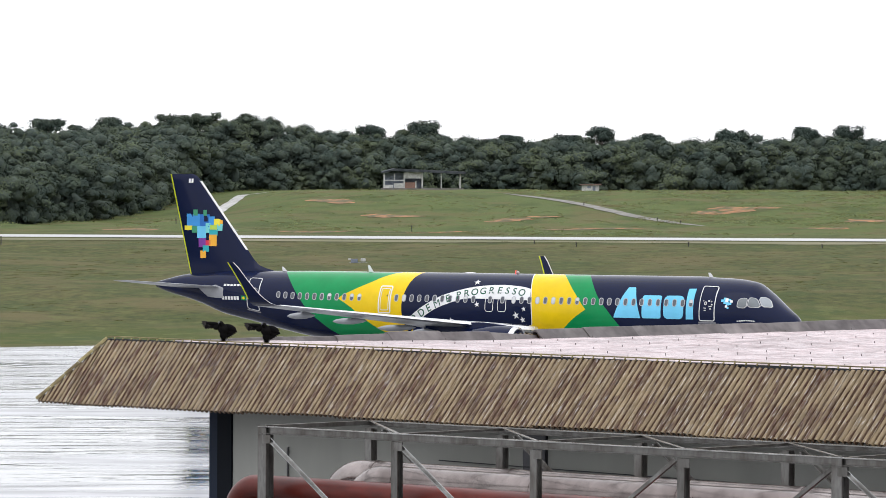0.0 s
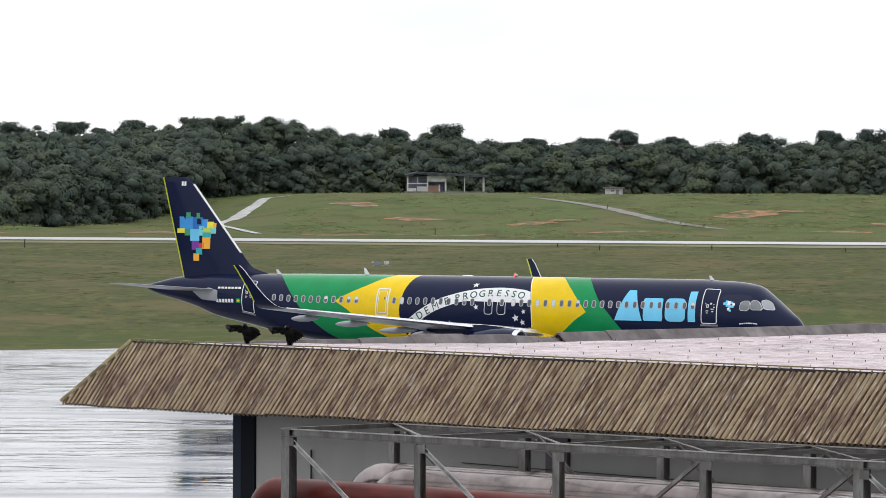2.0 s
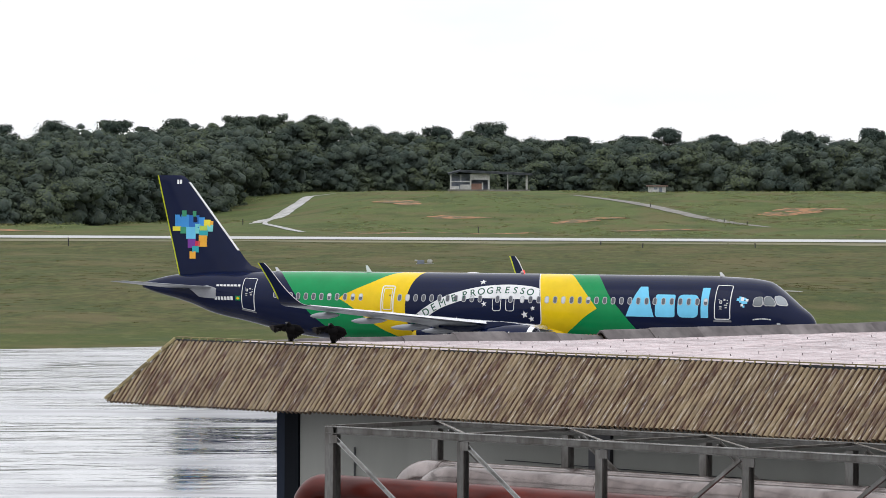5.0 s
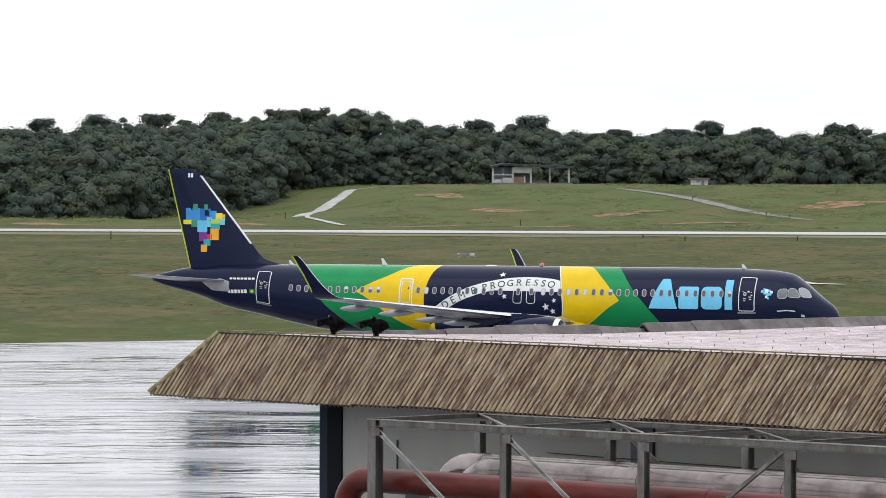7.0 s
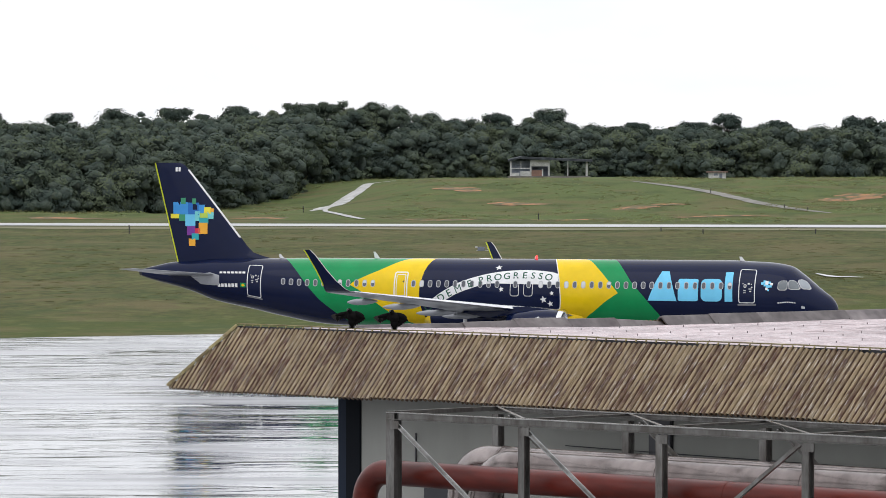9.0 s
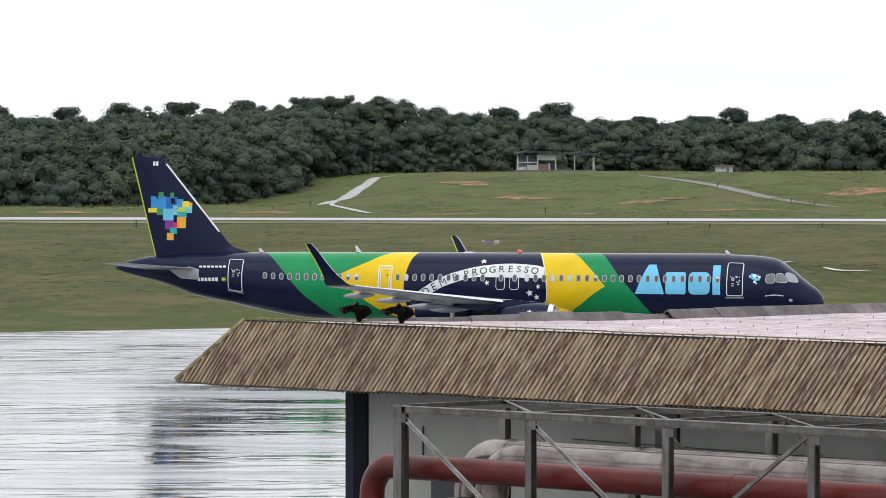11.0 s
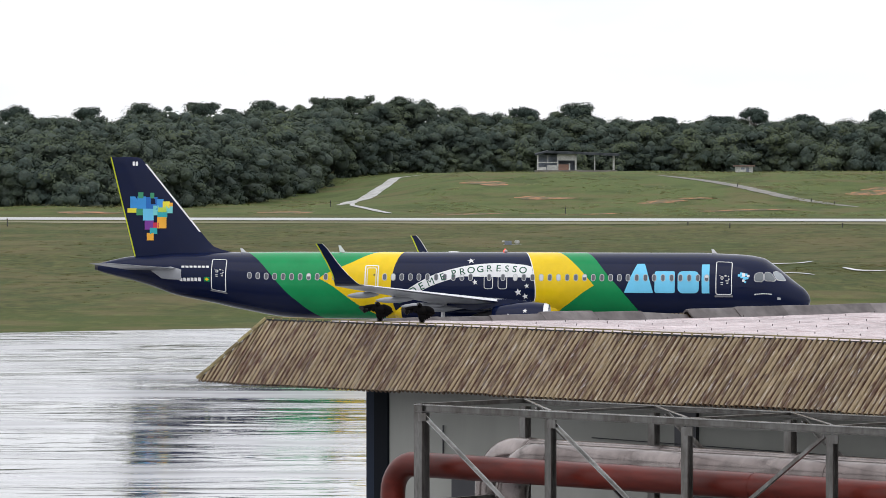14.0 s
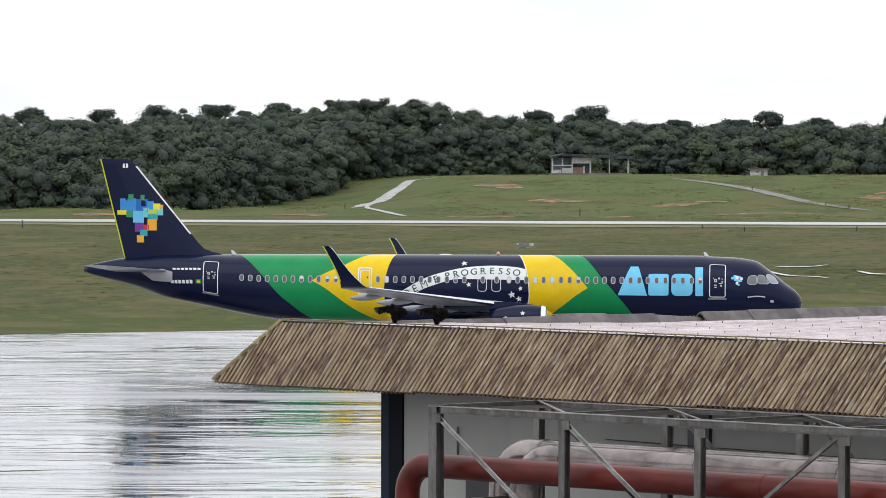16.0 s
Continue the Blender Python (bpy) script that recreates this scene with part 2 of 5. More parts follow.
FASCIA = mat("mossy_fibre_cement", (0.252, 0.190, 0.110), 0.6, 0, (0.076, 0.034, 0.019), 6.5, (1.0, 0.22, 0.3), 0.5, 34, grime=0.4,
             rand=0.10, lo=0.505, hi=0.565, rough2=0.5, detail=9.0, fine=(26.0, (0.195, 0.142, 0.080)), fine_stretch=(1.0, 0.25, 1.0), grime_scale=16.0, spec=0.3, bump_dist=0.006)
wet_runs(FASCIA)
channel_darkening(FASCIA, 0.09775, 0.16)
DECK = mat("wet_fibre_cement_deck", (0.58, 0.465, 0.465), 0.16, 0, (0.34, 0.26, 0.262), 9.0, (1, 0.16, 1), 0.6, 30, grime=0.4, rand=0.16,
           rough2=0.45, lo=0.42, hi=0.6)
LICHEN = mat("lichen_crust", (0.33, 0.29, 0.14), 0.9, 0, (0.19, 0.15, 0.09), 5.0, grime=0.4, rand=0.2, spec=0.1)
CAP = mat("grey_ridge_cap", (0.20, 0.18, 0.176), 0.6, 0, (0.105, 0.09, 0.09), 1.2, grime=0.45, rand=0.25, bump=0.1, spec=0.25)
WALL = mat("grey_painted_wall", (0.33, 0.333, 0.305), 0.8, 0, (0.28, 0.282, 0.255), 0.4, (1, 1, 0.3), 0.1, 20, grime=0.12)
DARK_PANEL = mat("dark_blue_cladding", (0.006, 0.008, 0.012), 0.7, spec=0.1)
# Paler copy of the wet steel: sky light on flange tops and braces, as colour.
WET_LIT_STEEL = mat("wet_lit_steel", (0.40, 0.40, 0.39), 0.25, 0.8, (0.24, 0.235, 0.225), 5.0, (0.4, 1, 1), grime=0.3)
STEEL = mat("galvanised_steel", (0.19, 0.185, 0.176), 0.28, 0.7, (0.10, 0.092, 0.083), 7.0, (1, 1, 0.3), grime=0.3, rand=0.15)
RED_PIPE = mat("red_oxide_pipe", (0.128, 0.015, 0.008), 0.34, 0, (0.085, 0.012, 0.007), 2.2, (0.3, 1, 1), grime=0.35, spec=0.25)
LAGGING = mat("aluminium_lagging", (0.31, 0.27, 0.256), 0.24, 0.8, (0.17, 0.14, 0.131), 1.3, (1.0, 0.8, 0.8), 0.12, 10, grime=0.3)
FEATHER = mat("black_feathers", (0.004, 0.004, 0.0045), 0.9, 0, (0.009, 0.008, 0.008), 20, spec=0.05)
FEATHER_TIP = mat("brown_feather_tips", (0.024, 0.018, 0.015), 0.8, 0, (0.009, 0.008, 0.007), 20)


# ---- mesh tools ----
def mesh_of(name, verts, faces, material, smooth=False):
    me = bpy.data.meshes.new(name)
    me.from_pydata([tuple(v) for v in verts], [], [tuple(f) for f in faces])
    me.materials.append(material)
    if smooth:
        me.polygons.foreach_set("use_smooth", [True] * len(me.polygons))
    me.update()
    return me


def put(name, me, parent=None, label="", m=None):
    ob = new(name, me)
    if parent is not None:
        ob.parent = parent
    if m is not None:
        ob.matrix_basis = m
    if label:
        tagged(ob, label)
    return ob


def part(name, bm, material, parent, label="", smooth=False, m=None):
    me = bpy.data.meshes.new(name)
    bm.to_mesh(me)
    bm.free()
    me.materials.append(material)
    if smooth:
        me.polygons.foreach_set("use_smooth", [True] * len(me.polygons))
        me.set_sharp_from_angle(angle=radians(40))
    return put(name, me, parent, label, m)


def box_bm(sx, sy, sz, at=(0, 0, 0), bevel=0.0, bm=None, rot=None):
    bm = bm or bmesh.new()
    m = Matrix.Translation(at) @ (rot or Matrix()) @ Matrix.Diagonal((sx, sy, sz, 1))
    made = bmesh.ops.create_cube(bm, size=1.0, matrix=m)["verts"]
    if bevel:
        edges = list({e for v in made for e in v.link_edges})
        bmesh.ops.bevel(bm, geom=edges, offset=bevel, segments=2, affect="EDGES")
    return bm


def tube_bm(points, radius, seg=16, bm=None, cap=True):
    """A round pipe along points."""
    bm = bm or bmesh.new()
    pts = [Vector(p) for p in points]
    rings = []
    s = None
    for i, p in enumerate(pts):
        d = (pts[min(i + 1, len(pts) - 1)] - pts[max(i - 1, 0)]).normalized()
        if s is None:
            s = d.cross(Vector((0, 0, 1)) if abs(d.z) < 0.95 else Vector((0, 1, 0))).normalized()
        s = (s - d * s.dot(d)).normalized()
        u = s.cross(d).normalized()
        r = radius[i] if isinstance(radius, (list, tuple)) else radius
        rings.append([bm.verts.new(p + (s * math.cos(2 * math.pi * k / seg) + u * math.sin(2 * math.pi * k / seg)) * r)
                      for k in range(seg)])
    for a, b in zip(rings, rings[1:]):
        for k in range(seg):
            bm.faces.new((a[k], a[(k + 1) % seg], b[(k + 1) % seg], b[k]))
    if cap:
        bm.faces.new(rings[0][::-1])
        bm.faces.new(rings[-1])
    bmesh.ops.recalc_face_normals(bm, faces=bm.faces)
    return bm


def loft_bm(rings, closed=True):
    bm = bmesh.new()
    vs = [[bm.verts.new(p) for p in r] for r in rings]
    n = len(vs[0])
    for a, b in zip(vs, vs[1:]):
        for k in range(n if closed else n - 1):
            bm.faces.new((a[k], a[(k + 1) % n], b[(k + 1) % n], b[k]))
    if closed:
        bm.faces.new(vs[0][::-1])
        bm.faces.new(vs[-1])
    bmesh.ops.recalc_face_normals(bm, faces=bm.faces)
    return bm


def thing(name, label, category, group="", m=None, kind=""):
    ob = new(name)
    ob.empty_display_size = 0.1
    if m is not None:
        ob.matrix_basis = m
    return tagged(ob, label, category, group, kind)


def smooth01(x, a, b):
    t = np.clip((np.asarray(x, float) - a) / (b - a), 0, 1)
    return t * t * (3 - 2 * t)


# ---- ground ----
def ground_z(x, y):
    """Height of the land: level apron, a long rise to the runway, a grass hill behind it."""
    x, y = np.asarray(x, float), np.asarray(y, float)
    yr = y + 0.2 * x
    edge = y - (303 + 0.57 * (np.clip(x, -200, 200) + 17.5))
    z = 5.0 * np.clip((yr - 300) / 240, 0, 1) * smooth01(edge, 0, 60) - 0.06 * (edge < 1)
    hill = smooth01(x, -34, -4) * 6.5 * smooth01(yr, 618, 770)
    left = (1 - smooth01(x, -34, -4)) * (0.9 * smooth01(yr, 610, 660) + 4.5 * smooth01(yr, 700, 860))
    z = z + hill + left + 2.0 * smooth01(yr, 790, 900) * (1 - smooth01(x, -34, -4)) + 3.2 * smooth01(yr, 880, 950)
    wob = 0.22 * np.sin(x * 0.13 + 1.0) * np.sin(y * 0.045) + 0.12 * np.sin(x * 0.31 + y * 0.12)
    return z + wob * smooth01(edge, 20, 80) * (1 - smooth01(yr, 520, 540) * (1 - smooth01(yr, 604, 640)))


def sheet(name, xs, ys, zfun, material, label, kind="structure", category=""):
    X, Y = np.meshgrid(xs, ys)
    Zz = zfun(X, Y)
    v = np.stack([X.ravel(), Y.ravel(), Zz.ravel()], 1)
    nx, ny = len(xs), len(ys)
    f = [(j * nx + i, j * nx + i + 1, (j + 1) * nx + i + 1, (j + 1) * nx + i) for j in range(ny - 1) for i in range(nx - 1)]
    ob = new(name, mesh_of(name, v.tolist(), f, material, True))
    return tagged(ob, label, category or name, kind=kind)


gx = np.concatenate([[-2500, -1200, -600, -300], np.arange(-180, 181, 3.0), [300, 600, 1200, 2500]])
gy = np.concatenate([[-400, 0, 100], np.arange(200, 900, 4.0), [950, 1050, 1300, 2000, 4200]])
sheet("ground", gx, gy, ground_z, GRASS, "rough airfield grass, green with dry brown patches", category="grass field")


def strip_sheet(name, y0, y1, lift, material, label, category):
    """A band along the runway's direction, laid on the land."""
    xs = np.arange(-300, 301, 6.0)
    vs = np.linspace(y0, y1, 7)
    v, f = [], []
    for q in vs:
        for x in xs:
            y = q - 0.2 * x
            v.append((x, y, float(ground_z(x, y)) + lift))
    n = len(xs)
    for j in range(len(vs) - 1):
        f += [(j * n + i, j * n + i + 1, (j + 1) * n + i + 1, (j + 1) * n + i) for i in range(n - 1)]
    return tagged(new(name, mesh_of(name, v, f, material, True)), label, category, kind="structure")


strip_sheet("runway", 555, 589, 0.05, RUNWAY, "wet pale runway strip shining under the sky", "runway")
strip_sheet("runway_shoulder", 533, 540, 0.04, SHOULDER, "dry yellowish verge along the runway", "verge")

# apron slab with its edge to the grass
ap = bmesh.new()
outline = [(-400, -120), (260, -120), (260, 427), (200, 427), (-200, 199), (-400, 199)]
top_ring = [ap.verts.new((x, y, 0.0)) for x, y in outline]
low_ring = [ap.verts.new((x, y, -0.3)) for x, y in outline]
ap.faces.new(top_ring)
ap.faces.new(low_ring[::-1])
for k in range(6):
    ap.faces.new((top_ring[k], low_ring[k], low_ring[(k + 1) % 6], top_ring[(k + 1) % 6]))
bmesh.ops.recalc_face_normals(ap, faces=ap.faces)
apron = part("apron", ap, APRON, None)
tagged(apron, "wet concrete apron mirroring the bright sky", "apron", kind="structure")

# ---- hangar roof in the foreground ----
K = Vector((-3.594, 66.0, 8.335))
E_DIR = Vector((0.679, -0.734, 0)).normalized()      # along the eave, coming nearer
N_DIR = Vector((-0.734, -0.679, 0)).normalized()     # outwards from the eave
B_DIR = -N_DIR                                       # along the short side, going away
PITCH, SHEET_W = 0.09775, 10 * 0.09775
FALL, OUT = 0.934, 0.754
SLOPE_LEN = math.hypot(FALL, OUT)
roof = thing("hangar_roof", "hipped roof of weathered corrugated fibre-cement sheets", "roof", kind="structure")


def wave(u):
    """Broad rounded crests and deep narrow troughs."""
    t = abs(((u / PITCH) % 1.0) - 0.5)
    return 0.012 * math.cos(t / 0.34 * math.pi / 2) if t < 0.34 else -0.046 * min(1.0, (t - 0.34) / 0.09)


def frame_of(o, x, y):
    z = x.cross(y).normalized()
    m = Matrix((x.normalized(), y.normalized(), z)).transposed().to_4x4()
    m.translation = o
    return m


def sheet_mesh(name, width, length, material, cut=None, rows=1):
    """A corrugated sheet in its plane: x across the waves, y up the slope; cut(x) gives the top of a mitred one."""
    n = int(round(width / PITCH * 14))
    v, f = [], []
    for i in range(n + 1):
        u = width * i / n
        top = cut(u) if cut else length
        for j in range(rows + 1):
            v.append((u, top * j / rows, wave(u)))
    r = rows + 1
    for i in range(n):
        for j in range(rows):
            f.append((i * r + j, (i + 1) * r + j, (i + 1) * r + j + 1, i * r + j + 1))
    me = mesh_of(name, v, f, material, True)
    bm = bmesh.new()
    bm.from_mesh(me)
    bmesh.ops.solidify(bm, geom=list(bm.faces), thickness=0.009)
    bm.to_mesh(me)
    bm.free()
    me.set_sharp_from_angle(angle=radians(58))
    return me


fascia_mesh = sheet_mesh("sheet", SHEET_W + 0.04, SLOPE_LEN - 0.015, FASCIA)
rng = random.Random(5)
for i in range(27):
    fall = FALL - 0.0052 * i * SHEET_W
    out = math.sqrt(SLOPE_LEN ** 2 - fall ** 2)
    foot = K + E_DIR * (SHEET_W * i) + N_DIR * out + Vector((0, 0, -fall))
    up = (-N_DIR * out + Vector((0, 0, fall))).normalized()
    m = frame_of(foot + Vector((0, 0, rng.uniform(-0.012, 0.012))) - up * rng.uniform(0, 0.02), E_DIR, up)
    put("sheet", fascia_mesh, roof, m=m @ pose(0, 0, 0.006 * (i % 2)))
# mitred sheet at the corner
up0 = (-N_DIR * OUT + Vector((0, 0, FALL))).normalized()
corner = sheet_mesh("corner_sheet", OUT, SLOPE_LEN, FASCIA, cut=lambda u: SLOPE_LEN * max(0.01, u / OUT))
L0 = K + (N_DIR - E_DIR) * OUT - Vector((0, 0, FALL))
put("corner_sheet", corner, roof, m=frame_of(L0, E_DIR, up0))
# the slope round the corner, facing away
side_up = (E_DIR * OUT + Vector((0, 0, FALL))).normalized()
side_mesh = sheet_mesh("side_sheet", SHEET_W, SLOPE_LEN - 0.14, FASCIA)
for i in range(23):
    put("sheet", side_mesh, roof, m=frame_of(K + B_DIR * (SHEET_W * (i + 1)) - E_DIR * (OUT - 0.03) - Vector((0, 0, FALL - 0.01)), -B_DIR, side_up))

# hip caps down the corner and beads along the eave's top
def half_round(length, radius, thick=0.012, seg=8, lift=0.0):
    rings = []
    for x, r in ((0, radius * 0.92), (length, radius)):
        ring = [(x, r * math.cos(math.pi * k / seg), r * math.sin(math.pi * k / seg) + lift) for k in range(seg + 1)]
        ring += [(x, (r - thick) * math.cos(math.pi * k / seg), (r - thick) * math.sin(math.pi * k / seg) + lift) for k in range(seg, -1, -1)]
        rings.append(ring)
    return loft_bm(rings)


hip = (L0 - K)
hip_me = None
for i in range(5):
    seg_len = hip.length / 5
    d = hip.normalized()
    side = d.cross(Vector((0, 0, 1))).normalized()
    m = frame_of(K + d * (seg_len * i), d, -side)
    if hip_me is None:
        o = part("hip_cap", half_round(seg_len * 0.95, 0.05, lift=0.0), LICHEN, roof, smooth=True, m=m)
        hip_me = o.data
    else:
        put("hip_cap", hip_me, roof, m=m @ pose(0, 0, 0, 0, rng.uniform(-1.5, 1.5)))
flange_me = None
for i in range(14):
    bm = None
    if flange_me is None:
        bm = box_bm(SHEET_W * 2 - 0.02, 0.09, 0.014, (SHEET_W, 0.03, 0.03), 0.005)
        o = part("top_flashing", bm, LICHEN, roof, "lichen-covered flashing strip")
        flange_me = o.data
    else:
        o = put("top_flashing", flange_me, roof)
    o.matrix_basis = frame_of(K + E_DIR * (SHEET_W * 2 * i), E_DIR, B_DIR) @ pose(0, 0, rng.uniform(0, 0.008))
bead = bmesh.new()
bmesh.ops.create_uvsphere(bead, u_segments=8, v_segments=5, radius=0.015, matrix=Matrix.Diagonal((0.8, 1.5, 1, 1)))
bead_ob = part("sheet_hook", bead, LICHEN, roof, smooth=True)
for i in range(132):
    o = bead_ob if i == 0 else put("sheet_hook", bead_ob.data, roof)
    o.matrix_basis = frame_of(K + E_DIR * (PITCH * 2 * i) + N_DIR * 0.03 + Vector((0, 0, 0.012)), E_DIR, up0)
# Added dark strip: its colour stands in for the shade below the flashing.
shadow_gap = box_bm(27.0, 0.02, 0.05, (13.4, 0.05, -0.02))
part("closure_strip", shadow_gap, DARK_METAL, roof, "dark strip standing in for shade under the flashing", m=frame_of(K, E_DIR, B_DIR))

# deck: rows of overlapping sheets falling gently inwards
deck = thing("roof_deck", "wet pinkish corrugated roof deck with rows of hooks", "roof deck", kind="structure")
ROW = 1.65
deck_mesh = sheet_mesh("deck_sheet", SHEET_W + 0.03, ROW + 0.14, DECK)
dip = math.radians(1.0)
for j in range(13):
    for i in range(24):
        s = ROW * j
        z = -0.055 - s * math.tan(dip) if s < 8 else -0.055 - 8 * math.tan(dip)
        ang = dip if s < 8 else 0
        o = K + E_DIR * (SHEET_W * i + 0.02) + B_DIR * (s + 0.02) + Vector((0, 0, z + rng.uniform(-0.004, 0.006)))
        yv = (B_DIR * math.cos(ang) - Vector((0, 0, math.sin(ang)))).normalized()
        put("deck_sheet", deck_mesh, deck, m=frame_of(o, E_DIR, yv) @ pose(0, 0, 0, 0.35))
hook = bmesh.new()
for j in range(13):
    for i in range(24):
        s = ROW * j + 0.3
        z = -0.02 - min(s, 8) * math.tan(dip)
        p = K + E_DIR * (SHEET_W * i + 0.2) + B_DIR * s + Vector((0, 0, z))
        box_bm(0.012, 0.012, 0.034, p + E_DIR * rng.uniform(-0.1, 0.1), bm=hook)
tagged(part("roof_hooks", hook, CAP, deck, "dark hook bolts"), kind="stuff")

# grey ridge pieces along the short side
cap_me = None
for i in range(21):
    ln = 1.12
    bm = None
    o_m = frame_of(K + B_DIR * (ln * i + 0.15) + Vector((0, 0, -0.25)), B_DIR, -E_DIR)
    if cap_me is None:
        prof = [(-0.26, 0.0), (-0.255, 0.03), (-0.13, 0.14), (-0.03, 0.232), (0.02, 0.235), (0.15, 0.13), (0.16, 0.0)]
        rings = []
        for x, k in ((0, 0.96), (0.1, 1.0), (ln + 0.04, 1.0)):
            rings.append([(x, a * k, b * k) for a, b in prof] + [(x, a * 0.88, b * 0.88 - 0.012) for a, b in prof[::-1]])
        ob = part("ridge_cap", loft_bm(rings), CAP, roof, "grey ridge pieces")
        cap_me = ob.data
    else:
        ob = put("ridge_cap", cap_me, roof)
    grow = min(1.0, 0.62 + 0.1 * i)
    slip = pose(0, 0.05, -0.03, 4, 3.0, 0) if i == 7 else pose(0, 0, 0)
    ob.matrix_basis = o_m @ pose(0, rng.uniform(-0.02, 0.02), (grow - 1) * 0.17 + rng.uniform(-0.02, 0.02), 0, rng.uniform(-0.6, 0.6), rng.uniform(-0.8, 0.8)) @ slip

# ---- wall under the roof ----
building = thing("hangar_wall", "light grey painted wall with a dark corner pilaster", "wall", kind="structure")
W0 = K + B_DIR * 0.3
wall_m = frame_of(Vector((W0.x, W0.y, 0)), E_DIR, B_DIR)
part("wall_panel", box_bm(30 - 2.51, 0.2, 7.75, (2.51 + (30 - 2.51) / 2, 0.1, 3.875)), WALL, building, m=wall_m)
part("corner_pilaster", box_bm(0.325, 0.26, 7.7, (2.35, 0.1, 3.85), 0.01), DARK_PANEL, building, "near-black pilaster", m=wall_m)
part("corner_edge", box_bm(0.21, 0.22, 7.7, (2.07, 0.12, 3.85), 0.01), mat("navy_cladding", (0.014, 0.022, 0.04), 0.6, spec=0.15), building,
     "navy edge panel", m=wall_m)
part("side_wall", box_bm(0.2, 22, 7.7, (2.3, 11.3, 3.85)), WALL, building, m=wall_m)
# The eave's shade on the soffit is put into its dark colour.
part("soffit", box_bm(28, 0.75, 0.06, (16.2, -0.12, 7.45)), mat("shade_dark_soffit", (0.05, 0.05, 0.045), 0.8), building, "soffit coloured dark for the eave's shade", m=wall_m)
# No holes are cut: dark boxes carry the shade inside the openings.
for s, wd, z0, z1 in ((8.78, 0.44, 6.75, 7.32),):
    part("vent_opening", box_bm(wd, 0.06, z1 - z0, (s, -0.02, (z0 + z1) / 2), 0.01), DARK_METAL, building, "vent opening, its inner shade painted dark", m=wall_m)
for s in (3.75, 16.5, 22.0):
    part("conduit", box_bm(0.02, 0.02, 0.62, (s, -0.03, 6.55)), DARK_METAL, building, m=wall_m)
# Low openings likewise: inner shade as a dark box on the wall.
part("low_opening", box_bm(1.3, 0.06, 2.2, (4.6, -0.02, 5.05)), DARK_METAL, building, "low opening, its inner shade painted dark", m=wall_m)
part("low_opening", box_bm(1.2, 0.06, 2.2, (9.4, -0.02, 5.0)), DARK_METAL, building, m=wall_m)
part("cable", tube_bm([(2.6 + k * 1.08, -0.05, 6.78 + 0.0006 * (k - 12) ** 2) for k in range(4, 25)], 0.008, 6), DARK_METAL, building, m=wall_m)

# ---- pipe rack ----
R0 = Vector((-1.068, 58.0, 7.437))
RA = math.radians(-43.6)
R_DIR = Vector((math.cos(RA), math.sin(RA), 0))
R_BACK = Vector((-R_DIR.y, R_DIR.x, 0))
rack = thing("pipe_rack", "galvanised steel truss rack carrying pipes", "pipe rack", m=frame_of(R0, R_DIR, R_BACK))
BAY, DEPTH, NBAY = 2.37, 1.9, 7


def angle_bm(a, b, leg=0.075, t=0.012, flip=1):
    """An L-shaped steel angle from a to b."""
    a, b = Vector(a), Vector(b)
    d = (b - a).normalized()
    ref = Vector((0, 0, 1)) if abs(d.z) < 0.9 else Vector((0, 1, 0))
    s = d.cross(ref).normalized() * flip
    u = s.cross(d).normalized() * flip
    prof = [(0, 0), (leg, 0), (leg, t), (t, t), (t, leg), (0, leg)]
    return loft_bm([[p + s * x + u * y for x, y in prof] for p in (a, b)])


def flat_bar(a, b, wide=0.05, thick=0.01):
    """A flat steel bar lying level from a to b."""
    a, b = Vector(a), Vector(b)
    d = (b - a).normalized()
    s = d.cross(Vector((0, 0, 1))).normalized() * wide / 2
    u = Vector((0, 0, thick / 2))
    return loft_bm([[p + s + u, p - s + u, p - s - u, p + s - u] for p in (a, b)])


def channel_post(x, y, top, wide=0.15):
    """An I-section post."""
    h, w, t = wide, wide, 0.016
    prof = [(-w / 2, -h / 2), (w / 2, -h / 2), (w / 2, -h / 2 + t), (t / 2, -h / 2 + t), (t / 2, h / 2 - t), (w / 2, h / 2 - t),
            (w / 2, h / 2), (-w / 2, h / 2), (-w / 2, h / 2 - t), (-t / 2, h / 2 - t), (-t / 2, -h / 2 + t), (-w / 2, -h / 2 + t)]
    return loft_bm([[(x + a, y + b, z) for a, b in prof] for z in (-7.43, top)])


